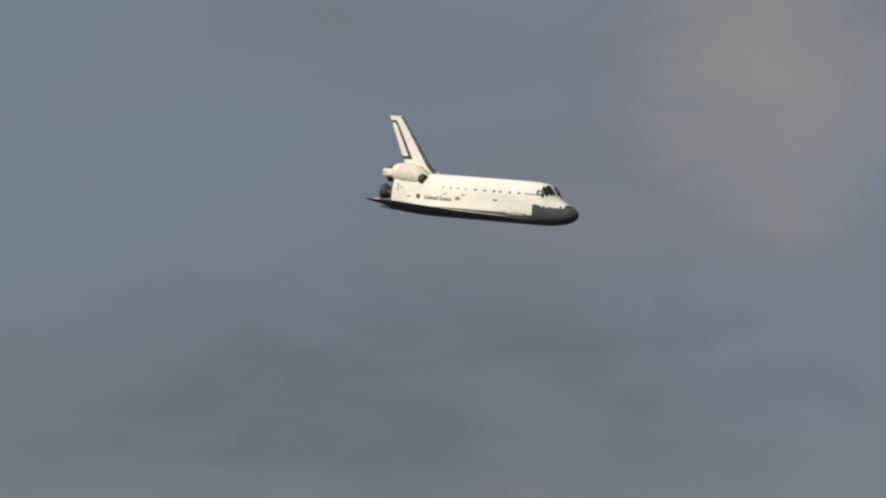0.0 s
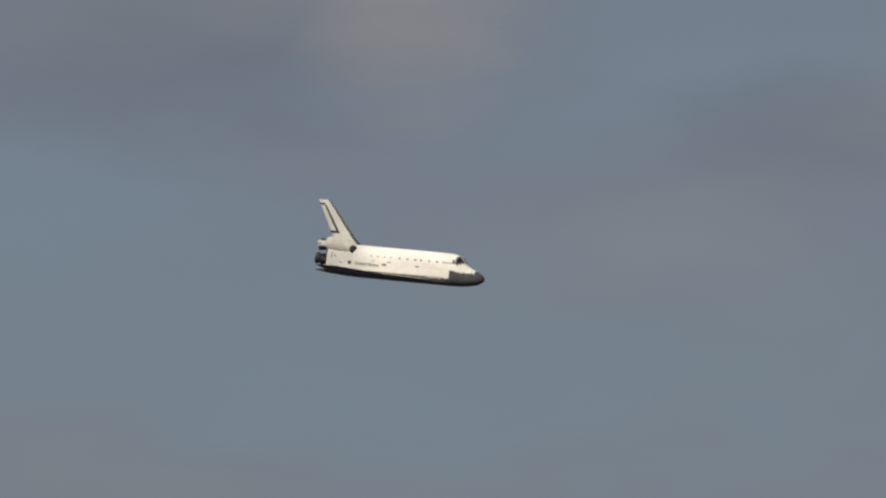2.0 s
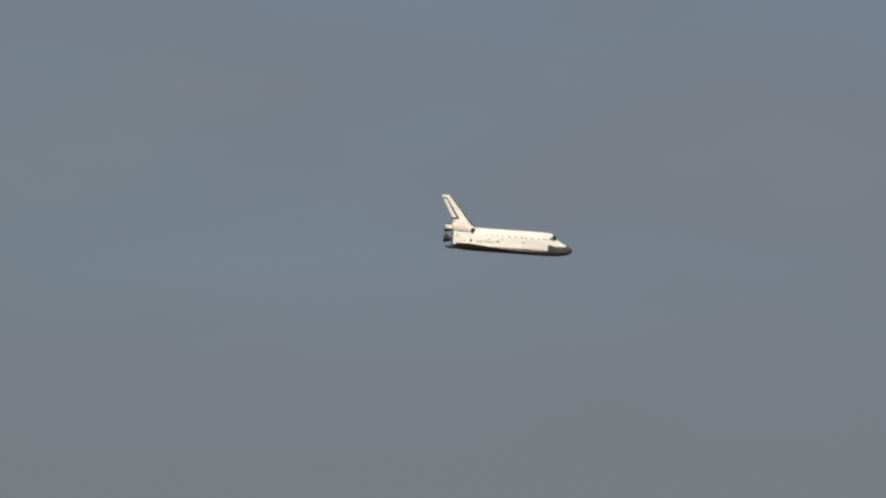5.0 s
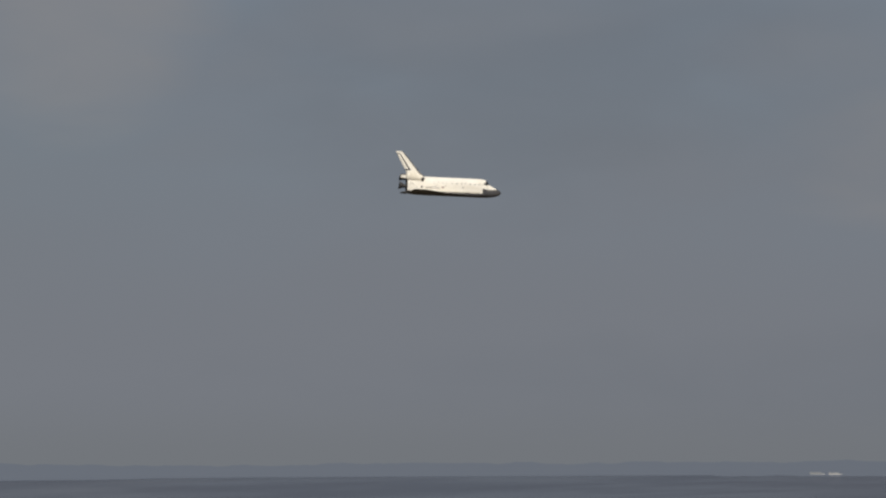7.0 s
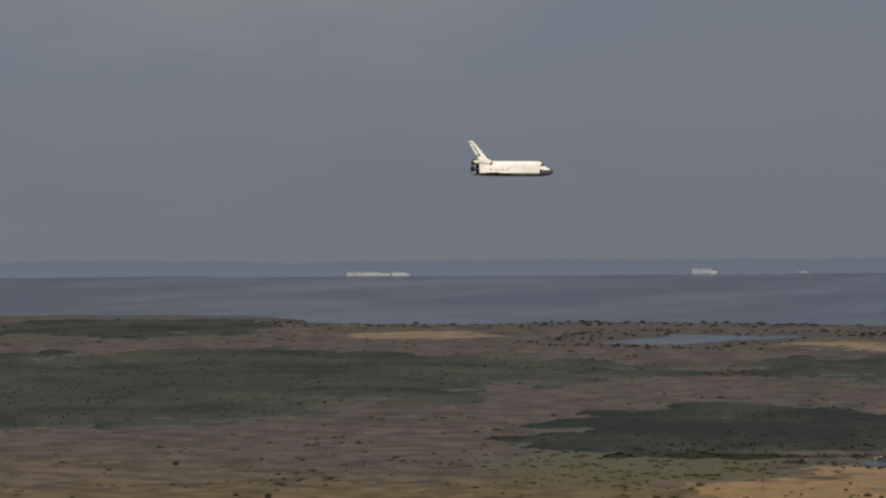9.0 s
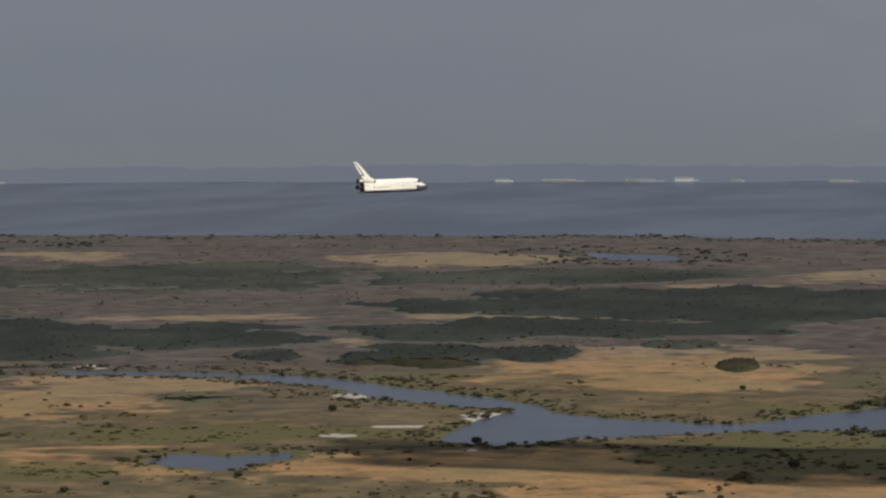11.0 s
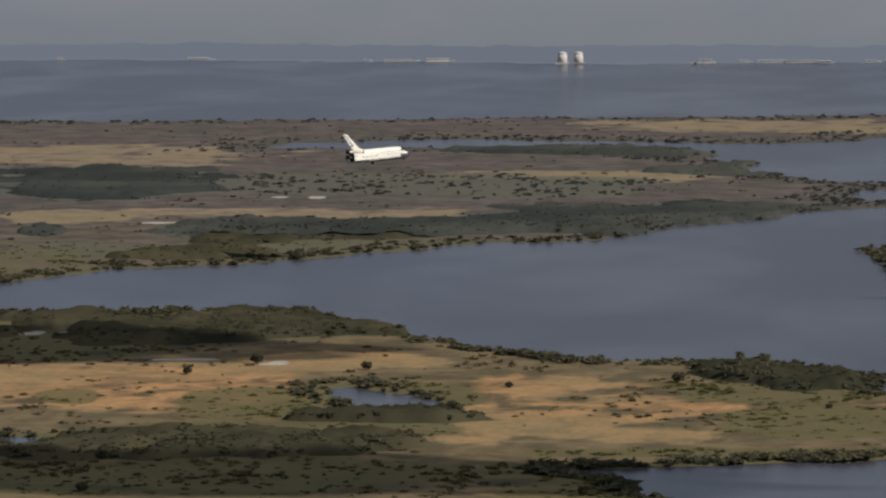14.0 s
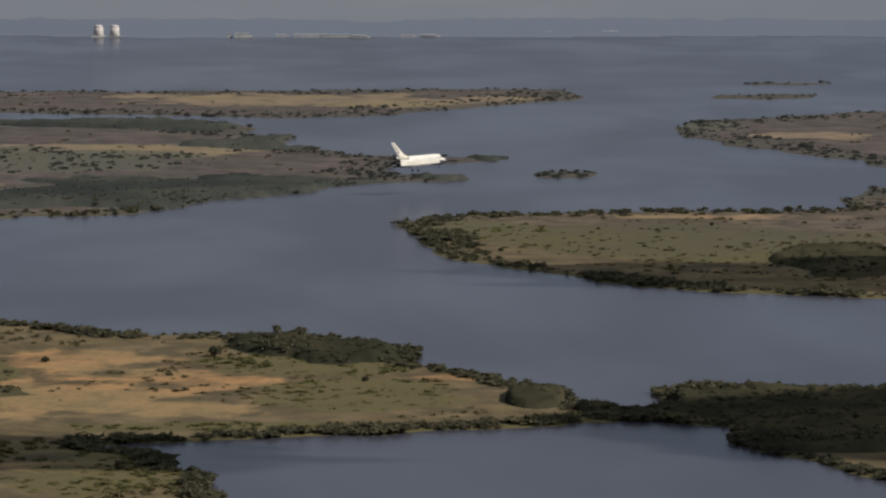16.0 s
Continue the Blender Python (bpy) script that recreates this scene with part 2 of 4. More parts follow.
def water_material():
    m = bpy.data.materials.new("lagoon_water")
    m.use_nodes = True
    g = Graph(m.node_tree)
    out, b = g.node("ShaderNodeOutputMaterial"), g.node("ShaderNodeBsdfPrincipled")
    p = g.node("ShaderNodeTexCoord").outputs["Object"]
    slick = g.ramp(g.noise(g.stretch(p, 1, 0.45, 1), 0.006, 4.0, 0.55, 0.4), 0.36, 0.68)
    g.join(g.mix(slick, (0.046, 0.046, 0.062), (0.064, 0.065, 0.082)), b.inputs["Base Color"])
    g.join(g.calc("ADD", g.calc("MULTIPLY", slick, -0.06), 0.27), b.inputs["Roughness"])
    b.inputs["IOR"].default_value = 1.33
    g.join(b.outputs[0], out.inputs[0])
    return m


GROUND, WATER = ground_material(), water_material()


def distance_material():
    """The woods and shore beyond the lagoon; an emissive blue-grey stands in for haze."""
    m = bpy.data.materials.new("hazy_distance")
    m.use_nodes = True
    g = Graph(m.node_tree)
    out, b = g.node("ShaderNodeOutputMaterial"), g.node("ShaderNodeBsdfPrincipled")
    p = g.node("ShaderNodeTexCoord").outputs["Object"]
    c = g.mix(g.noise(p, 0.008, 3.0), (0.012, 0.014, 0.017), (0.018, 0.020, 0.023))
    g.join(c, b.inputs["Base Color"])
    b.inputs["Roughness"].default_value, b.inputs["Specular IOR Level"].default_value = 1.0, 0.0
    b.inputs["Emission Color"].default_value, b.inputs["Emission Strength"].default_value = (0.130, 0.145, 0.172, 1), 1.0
    g.join(b.outputs[0], out.inputs[0])
    return m


def cloud_material(name, dense):
    m = bpy.data.materials.new(name)
    m.use_nodes = True
    g = Graph(m.node_tree)
    out, d, t, x = g.node("ShaderNodeOutputMaterial"), g.node("ShaderNodeBsdfDiffuse"), g.node("ShaderNodeBsdfTransparent"), g.node("ShaderNodeMixShader")
    d.inputs[0].default_value = (0.8, 0.8, 0.8, 1)
    p = g.node("ShaderNodeTexCoord").outputs["Object"]
    g.join(g.calc("ADD", g.calc("MULTIPLY", g.noise(p, 0.03, 4.0), dense), dense * 0.56), x.inputs[0])
    g.join(t.outputs[0], x.inputs[1]), g.join(d.outputs[0], x.inputs[2])
    g.join(x.outputs[0], out.inputs[0])
    return m


DISTANCE, CLOUD, WISP = distance_material(), cloud_material("thin_cloud", 0.5), cloud_material("wisp_of_cloud", 0.2)


# ---- mesh helpers ----
def mesh_of(name, verts, faces, mat, smooth=True):
    me = bpy.data.meshes.new(name)
    me.from_pydata([tuple(v) for v in verts], [], faces)
    me.materials.append(mat)
    if smooth:
        me.polygons.foreach_set("use_smooth", [True] * len(me.polygons))
    me.update()
    return me


def part(name, data, parent, label=""):
    """One mesh object under a thing or a part."""
    ob = new(name, data)
    ob.parent = parent
    return tagged(ob, label)


def thing(name, label, category, group="", m=None):
    ob = tagged(new(name), label, category, group)
    ob.empty_display_size = 0.5
    if m is not None:
        ob.matrix_basis = m
    return ob


def box_mesh(name, sx, sy, sz, mat, at=(0, 0, 0), bevel=0.0):
    """A box on its base, with softened edges."""
    bm = bmesh.new()
    bmesh.ops.create_cube(bm, size=1)
    bmesh.ops.scale(bm, vec=(sx, sy, sz), verts=bm.verts)
    bmesh.ops.translate(bm, vec=Vector(at) + Vector((0, 0, sz / 2)), verts=bm.verts)
    if bevel:
        bmesh.ops.bevel(bm, geom=bm.edges[:], offset=bevel, segments=2, affect="EDGES")
    me = bpy.data.meshes.new(name)
    bm.to_mesh(me)
    bm.free()
    me.materials.append(mat)
    return me


def rings_mesh(name, rings, mat, cap_a=True, cap_b=True, smooth=True):
    """A closed skin over rings of equally many points."""
    k = len(rings[0])
    verts = [p for r in rings for p in r]
    faces = [(i * k + j, i * k + (j + 1) % k, (i + 1) * k + (j + 1) % k, (i + 1) * k + j) for i in range(len(rings) - 1) for j in range(k)]
    if cap_a:
        faces.append(tuple(reversed(range(k))))
    if cap_b:
        faces.append(tuple(range((len(rings) - 1) * k, len(rings) * k)))
    me = mesh_of(name, verts, faces, mat, smooth)
    bm = bmesh.new()
    bm.from_mesh(me)
    bmesh.ops.recalc_face_normals(bm, faces=bm.faces)
    bm.to_mesh(me)
    bm.free()
    return me


def turned(name, profile, mat, n=24, axis="x", cap=True):
    """A surface turned round the x or z axis from (along, radius) pairs."""
    rings = []
    for a, r in profile:
        pts = [(math.cos(2 * math.pi * i / n) * r, math.sin(2 * math.pi * i / n) * r) for i in range(n)]
        rings.append([(a, u, v) for u, v in pts] if axis == "x" else [(u, v, a) for u, v in pts])
    return rings_mesh(name, rings, mat, cap, cap)


# ---- the marsh: shorelines as (azimuth to the left of +y in degrees, distance in metres) ----
NORTH_SHORE = [(64, 3650), (47.65, 3734), (41.1, 3719), (38.4, 3860), (35.5, 3831), (34, 3777), (33.5, 3660), (31, 3600), (29, 3640),
               (26.6, 3596), (23.4, 3530), (17.6, 3494), (14.4, 3408), (11.4, 3355), (7.4, 3355), (3.3, 3370), (2, 3385), (0.4, 3417),
               (-1.65, 3419), (-2.14, 3324), (0.15, 3102), (0.7, 3037), (2.5, 2985), (3.75, 3015), (6.4, 3040), (9.2, 3030), (9.2, 2990), (14, 3000), (64, 2900)]
WOODED_POINT = [(11.3, 2965), (6.4, 2944), (3.9, 2980), (2.6, 2893), (2.95, 2835), (1.97, 2757), (2.6, 2686), (1.1, 2595), (-0.1, 2583),
                (-1.15, 2576), (-0.5, 2528), (0.7, 2514), (0.8, 2455), (-0.45, 2394), (1.2, 2345), (1.84, 2302), (3.15, 2224), (4.8, 2127),
                (6.7, 2100), (9.2, 2017), (11.65, 1980), (13.3, 1921), (14.3, 1866), (15.6, 1829), (17.3, 2038), (17.9, 2550)]
MIDDLE_MARSH = [(64, 3600), (36, 3556), (23.4, 3435), (14.4, 3319), (11.4, 3267), (9.6, 3150), (9.3, 2966), (10.5, 2516), (11.1, 2020),
                (13.3, 1921), (14.3, 1866), (15.6, 1820), (17, 1840), (18.2, 1876), (19.3, 1953), (20.9, 2017), (21.7, 2062), (23, 2102),
                (25, 2142), (29, 1943), (64, 1700)]
SOUTH_SHORE = [(64, 2200), (25.8, 2236), (25, 2114), (23, 2071), (21.9, 2026), (20.9, 1955), (19.9, 1905), (18.95, 1882), (19.1, 1855), (19.6, 1810), (20.0, 1749),
               (19.1, 1730), (17.5, 1764), (15.8, 1785), (14.4, 1790), (12.9, 1762), (11.4, 1765), (10.6, 1774), (8.95, 1758), (8, 1727),
               (7.5, 1691), (6.4, 1625), (5, 1576), (3.9, 1579), (2.4, 1566), (0.6, 1534), (0.35, 1483), (-1, 1426), (-1.7, 1380), (-2.1, 1347),
               (-3.1, 1349), (-3.1, 1384), (-3.85, 1402), (-6.45, 1416), (-12, 1400), (-12, 1180), (-6.5, 1195), (-5.1, 1242), (-4.3, 1273),
               (-4.2, 1309), (-3.1, 1315), (-2.1, 1313), (0.7, 1283), (3.15, 1275), (5.2, 1267), (4.5, 1242), (3.4, 1193), (3.3, 1134), (3, 1020), (64, 1020)]
RIGHT_ISLAND = [(0.46, 2077), (0.2, 2123), (-1.3, 2141), (-3.7, 2162), (-5.8, 2192), (-5.85, 2271), (-6.4, 2355), (-12, 2300), (-12, 1700),
                (-6.4, 1714), (-4.2, 1739), (-1.8, 1801), (-0.4, 1878), (0.36, 1971), (0.38, 2034)]
FAR_ISLAND = [(-3.2, 2981), (-4.2, 3025), (-5, 3061), (-6.4, 3150), (-12, 2950), (-12, 2450), (-6.4, 2527), (-5.2, 2643), (-4.2, 2727), (-3.2, 2804)]
ISLET = [(-1.42, 2444), (-1.8, 2464), (-2.4, 2453), (-2.34, 2420), (-1.5, 2411)]
STRIP_A = [(-3.84, 3338), (-4.6, 3381), (-5.4, 3372), (-5.35, 3319), (-3.96, 3288)]
STRIP_B = [(-4.33, 3528), (-5.2, 3567), (-6, 3557), (-5, 3506)]
FAR_SHORE = [(66, 4640), (47.7, 4850), (40.9, 4840), (31, 4770), (23.4, 4800), (20.9, 4760), (11.1, 4676), (7.3, 4570), (5, 4490), (3, 4500),
             (0, 4536), (-5.8, 4640), (-13, 4600), (-13, 5010), (10, 5010), (30, 5010), (50, 5010), (66, 5010)]
LANDS = [NORTH_SHORE, WOODED_POINT, MIDDLE_MARSH, SOUTH_SHORE, RIGHT_ISLAND, FAR_ISLAND, ISLET, STRIP_A, STRIP_B, FAR_SHORE]
PONDS = [
    [(20.8, 1531), (19.6, 1523), (18, 1466), (17.2, 1434), (15.5, 1408), (13.3, 1363), (11.6, 1352), (12.5, 1333), (14.5, 1331), (15.5, 1342), (17.2, 1390), (19.3, 1441), (20.5, 1494)],
    [(8.66, 1474), (8.1, 1482), (7, 1442), (7, 1421), (8, 1420), (8.4, 1443)],
    [(24.15, 1671), (23.7, 1708), (23, 1687), (22.3, 1707), (22.2, 1677), (23, 1635), (23.9, 1640)],
    [(17.9, 3226), (16.5, 3174), (16.6, 3090), (17.5, 3111)],
    [(29.1, 3288), (28.3, 3420), (26, 3389), (28.2, 3245)]]
# ground cover as ellipses: azimuth, distance, half width in degrees, half depth in metres
WOODS = [(37.11, 2827, 7.37, 340), (35.88, 3587, 2.46, 161), (23.87, 2921, 2.7, 147), (17.73, 2911, 2.05, 60), (24.04, 2366, 2.37, 88), (19.45, 2374, 2.13, 67), (20.19, 2192, 1.15, 68), (18.35, 2212, 0.65, 35),
         (22.49, 2199, 0.41, 31), (19.09, 2904, 2.46, 79), (16.49, 2599, 3.44, 138), (11.41, 2590, 1.47, 137), (17.72, 2383, 2.7, 62), (18.54, 2201, 0.9, 42),
         (16.45, 2268, 0.49, 24), (15.64, 2131, 0.26, 39), (9.03, 2214, 2.13, 69), (12.56, 2231, 0.33, 35), (10.18, 2047, 1.23, 20), (11.75, 2591, 1.23, 147), (4.95, 2917, 2.21, 60), (2.5, 2683, 1.31, 51)]
WOODS += [(9.22, 2190, 2.05, 68), (3.73, 2285, 2.7, 99), (12.53, 2219, 0.33, 39), (4.54, 2906, 1.88, 66), (2.42, 2750, 0.49, 24), (3.73, 2242, 2.62, 79), (-0.78, 2575, 0.37, 31), (-0.04, 2397, 0.37, 18),
         (-5.87, 1907, 0.98, 86), (27.5, 2347, 2.7, 183), (39.2, 2796, 6.55, 374)]
THICKETS = [(9.03, 1729, 2.13, 66), (12.24, 1746, 1.64, 22), (10.3, 1717, 2.62, 70), (7.51, 1385, 1.47, 12), (10.32, 1320, 2.86, 30), (1.67, 1543, 1.19, 45), (1.43, 1529, 0.86, 45), (-1.38, 1380, 0.33, 24),
         (-2.62, 1348, 0.49, 14), (-5.0, 1359, 1.88, 41), (-5.58, 1278, 1.06, 34)]
DRY = [(41.6, 3593, 2.46, 162), (31.8, 3409, 0.98, 73), (19.61, 3122, 1.96, 92), (25.25, 3225, 1.06, 81), (21.42, 2512, 3.44, 30), (21.26, 2285, 0.57, 37), (17.16, 2152, 2.62, 109), (24.29, 2049, 1.8, 53),
       (25.12, 1731, 1.47, 7), (21.03, 1637, 3.68, 64), (12.06, 2886, 2.86, 92), (15.92, 2788, 0.82, 24), (18.53, 2489, 1.06, 19), (9.36, 2334, 2.7, 34), (16.83, 2096, 2.46, 118), (15.04, 1505, 4.91, 75),
       (17.58, 1520, 2.21, 73), (8.14, 1563, 1.39, 31), (2.5, 3252, 2.29, 83), (11.26, 2875, 1.88, 104), (5.36, 2666, 1.23, 22), (3.73, 2616, 0.65, 48), (7.83, 2316, 2.05, 38), (12.32, 2315, 0.9, 51)]
DRY += [(10.96, 1496, 2.29, 71), (5.53, 1458, 1.15, 57), (3.97, 1347, 2.29, 29), (1.35, 3221, 3.52, 82), (4.62, 2629, 1.8, 33), (-5.35, 2815, 0.9, 43), (-4.23, 2132, 2.21, 22), (4.96, 1391, 2.29, 84),
       (-0.47, 1430, 0.78, 8), (5.21, 1212, 1.06, 12), (25.8, 1944, 2.05, 65), (27.5, 1679, 2.46, 44)]
# dark low scrub; cloud shade over it is darkened into the ground colour
SHADED = [(23.89, 1787, 2.46, 30), (15.28, 1661, 1.88, 95), (13.47, 1679, 3.68, 94), (9.36, 1356, 2.62, 23), (12.19, 1618, 2.05, 41), (9.5, 1249, 3.68, 32), (-3.01, 1978, 2.62, 93), (-4.46, 2740, 0.74, 24),
         (-5.85, 2616, 0.74, 32)]
BUSHY = [(23.56, 1945, 0.57, 36), (20.61, 2060, 0.82, 40), (25.61, 1638, 0.74, 42), (22.42, 1769, 2.46, 25), (8.95, 2548, 2.13, 102), (9.36, 2092, 2.78, 41), (12.89, 2064, 1.64, 87), (9.53, 1443, 0.98, 43),
         (12.16, 1459, 0.41, 20), (18.41, 1391, 1.23, 37), (14.7, 1889, 0.82, 17), (8.23, 2549, 3.93, 102), (12.25, 1983, 0.98, 50), (9.57, 1436, 0.9, 43), (7.51, 1477, 1.15, 14), (6.56, 1448, 0.29, 20),
         (2.08, 1475, 1.56, 24), (2.9, 1300, 2.7, 12), (5.19, 2507, 1.23, 69), (-0.54, 2038, 0.74, 59), (1.09, 1379, 1.23, 45), (1.84, 1452, 1.39, 20), (5.21, 1204, 1.64, 39), (-3.8, 2919, 0.65, 67)]
BUSHY += [(28.7, 2101, 2.05, 139), (27.1, 1677, 0.98, 31)]
SAND = [(24.98, 2149, 0.25, 11), (21.18, 1962, 0.29, 15), (19.09, 1856, 0.51, 11), (20.53, 1806, 0.41, 5), (21.43, 1768, 0.25, 7), (19.5, 1702, 0.08, 7), (12.75, 1684, 0.26, 9), (12.03, 1681, 0.31, 7),
        (19.12, 1843, 0.49, 11), (9.12, 1564, 0.16, 6), (9.61, 2291, 0.37, 8), (9.06, 2450, 0.16, 9), (8.56, 2448, 0.15, 9), (9.63, 2276, 0.29, 8), (10.82, 2261, 0.29, 8), (10.47, 1575, 0.65, 4),
        (9.24, 1557, 0.33, 4)]


def lattice(i, j, seed):
    n = (i.astype(np.int64) * 374761393 + j.astype(np.int64) * 668265263 + seed * 1442695041) & 0x7FFFFFFF
    n = ((n ^ (n >> 13)) * 1274126177) & 0x7FFFFFFF
    return ((n ^ (n >> 16)) & 0xFFFF) / 65535.0


def waves(x, y, size, seed=0, octaves=4):
    """Fractal value noise over the plan, -0.5 to 0.5."""
    total, amp, norm = 0.0, 1.0, 0.0
    for o in range(octaves):
        u, v = x / size * 2 ** o, y / size * 2 ** o
        i, j = np.floor(u), np.floor(v)
        a, b = u - i, v - j
        a, b = a * a * (3 - 2 * a), b * b * (3 - 2 * b)
        s = seed + 17 * o
        val = (lattice(i, j, s) * (1 - a) + lattice(i + 1, j, s) * a) * (1 - b) + (lattice(i, j + 1, s) * (1 - a) + lattice(i + 1, j + 1, s) * a) * b
        total, norm, amp = total + (val - 0.5) * amp, norm + amp, amp * 0.55
    return total / norm * 1.6


def polar(az, d):
    return -np.sin(np.radians(az)) * d, np.cos(np.radians(az)) * d


def inside_by(x, y, outline):
    """Metres by which points lie inside an outline, negative outside."""
    az, d = np.array(outline, float).T
    px, py = polar(az, d)
    best, odd = np.full(x.shape, 1e12), np.zeros(x.shape, bool)
    for k in range(len(px)):
        x0, y0, x1, y1 = px[k - 1], py[k - 1], px[k], py[k]
        ex, ey = x1 - x0, y1 - y0
        t = np.clip(((x - x0) * ex + (y - y0) * ey) / (ex * ex + ey * ey + 1e-9), 0, 1)
        best = np.minimum(best, (x - x0 - t * ex) ** 2 + (y - y0 - t * ey) ** 2)
        odd ^= ((y0 > y) != (y1 > y)) & (x < ex * (y - y0) / (ey if ey else 1e-9) + x0)
    return np.where(odd, 1, -1) * np.sqrt(best)


def shore(x, y):
    """Metres inland of the water's edge, with its small bays and spits."""
    d = np.hypot(x, y)
    k = np.clip(d / 2000, 0.6, 1.6)
    wx, wy = x + waves(x, y, 90, 3) * 22 * k + waves(x, y, 22, 5, 3) * 7, y + waves(x, y, 90, 11) * 26 * k + waves(x, y, 22, 13, 3) * 9
    far = d > 4200
    land = np.full(x.shape, -1e6)
    for o in LANDS[:-1]:
        land = np.maximum(land, inside_by(wx, wy, o))
    land = np.where(far, inside_by(wx, wy, FAR_SHORE), land)
    for o in PONDS:
        land = np.minimum(land, -inside_by(wx, wy, o))
    return land


def patches(x, y, zones, seed):
    """0 to 1: how much a point belongs to any of the zones, with ragged rims."""
    az, d = np.degrees(np.arctan2(-x, y)), np.hypot(x, y)
    w1, w2 = waves(x, y, 130, seed), waves(x, y, 40, seed + 5)
    best = np.zeros(x.shape)
    for a, e, ra, re in zones:
        r = ((az - a) / ra) ** 2 + ((d - e) / re) ** 2
        best = np.maximum(best, np.clip(1.6 - r + w1 * 1.2 + w2 * 1.5, 0, 1) * (r < 4))
    return best


def build_ground():
    azs = np.concatenate([np.linspace(-12.5, 33, 880), np.linspace(33.3, 65, 150)])
    qs = np.arange(255.5, 1240, 2.2)
    ds = 182.0 * 7000.0 / qs
    a, d = np.meshgrid(azs, ds)
    x, y = polar(a, d)
    land = shore(x, y)
    z = np.clip(land * 0.12, -1.5, 0.55) + np.clip(land / 40, 0, 1) * (waves(x, y, 60, 21) * 0.5 + 0.2)
    n, k = a.shape
    idx = np.arange(n * k).reshape(n, k)
    quads = np.stack([idx[:-1, :-1], idx[:-1, 1:], idx[1:, 1:], idx[1:, :-1]], -1).reshape(-1, 4)
    keep = (land.reshape(-1)[quads] > -10).any(1)
    quads = quads[keep]
    used, quads = np.unique(quads, return_inverse=True)
    quads = quads.reshape(-1, 4)
    co = np.stack([x, y, z], -1).reshape(-1, 3)[used]
    me = bpy.data.meshes.new("ground")
    me.vertices.add(len(co)), me.loops.add(quads.size), me.polygons.add(len(quads))
    me.vertices.foreach_set("co", co.ravel())
    me.loops.foreach_set("vertex_index", quads.ravel().astype(np.int32))
    me.polygons.foreach_set("loop_start", np.arange(0, quads.size, 4, dtype=np.int32))
    me.polygons.foreach_set("use_smooth", np.ones(len(quads), bool))
    me.update(calc_edges=True)
    gx, gy = co[:, 0], co[:, 1]
    wood = patches(gx, gy, WOODS + THICKETS, 31)
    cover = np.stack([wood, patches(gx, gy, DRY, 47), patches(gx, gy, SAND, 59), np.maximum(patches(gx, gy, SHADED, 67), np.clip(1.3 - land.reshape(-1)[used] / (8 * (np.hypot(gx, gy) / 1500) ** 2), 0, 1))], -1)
    cover[:, 2] *= (cover[:, 2] > 0.2)
    layer = me.attributes.new("cover", "FLOAT_COLOR", "POINT")
    layer.data.foreach_set("color", cover.astype(np.float32).ravel())
    # falls with distance, so that the ground colour greys for haze
    unhazed = me.attributes.new("unhazed", "FLOAT", "POINT")
    unhazed.data.foreach_set("value", np.clip((2330 - np.hypot(gx, gy)) / 400 + waves(gx, gy, 200, 91), 0, 1).astype(np.float32))
    leafy = me.attributes.new("leafy", "FLOAT", "POINT")
    leafy.data.foreach_set("value", patches(gx, gy, BUSHY, 67).astype(np.float32))
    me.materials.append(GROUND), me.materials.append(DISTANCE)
    # the far shore's faces take the glowing haze colour
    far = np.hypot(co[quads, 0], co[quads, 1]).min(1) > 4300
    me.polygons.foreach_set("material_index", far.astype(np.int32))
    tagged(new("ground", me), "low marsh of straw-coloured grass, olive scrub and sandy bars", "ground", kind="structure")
    verts = [(math.sin(i / 96 * 2 * math.pi) * 4992, math.cos(i / 96 * 2 * math.pi) * 4992, 0) for i in range(96)]
    tagged(new("water", mesh_of("water", verts, [tuple(reversed(range(96)))], WATER, False)), "calm grey-blue lagoon water with faint ripples", "water", kind="structure")


build_ground()


# ---- shrubs and woods ----
def tuft(seed, n, squash, leaf=1.0):
    """A ragged clump of leaf sprays, one metre high, with gaps and an uneven outline, as arrays."""
    rnd = random.Random(seed)
    co, tri = [], []
    for _ in range(n):
        c = Vector((rnd.gauss(0, 1), rnd.gauss(0, 1), rnd.gauss(0, 1))).normalized() * rnd.uniform(0.12, 0.5)
        c.z = (c.z + 0.42) * squash
        a = Vector((rnd.gauss(0, 1), rnd.gauss(0, 1), rnd.gauss(0, 0.8))).normalized()
        b = a.cross(Vector((rnd.gauss(0, 1), rnd.gauss(0, 1), rnd.gauss(0, 1)))).normalized()
        s = rnd.uniform(0.16, 0.30) * leaf
        k = len(co)
        co += [c + a * s * 1.3, c - a * s * 0.7 + b * s, c - a * s * 0.7 - b * s]
        tri.append((k, k + 1, k + 2))
    return np.array([tuple(v) for v in co]), np.array(tri)


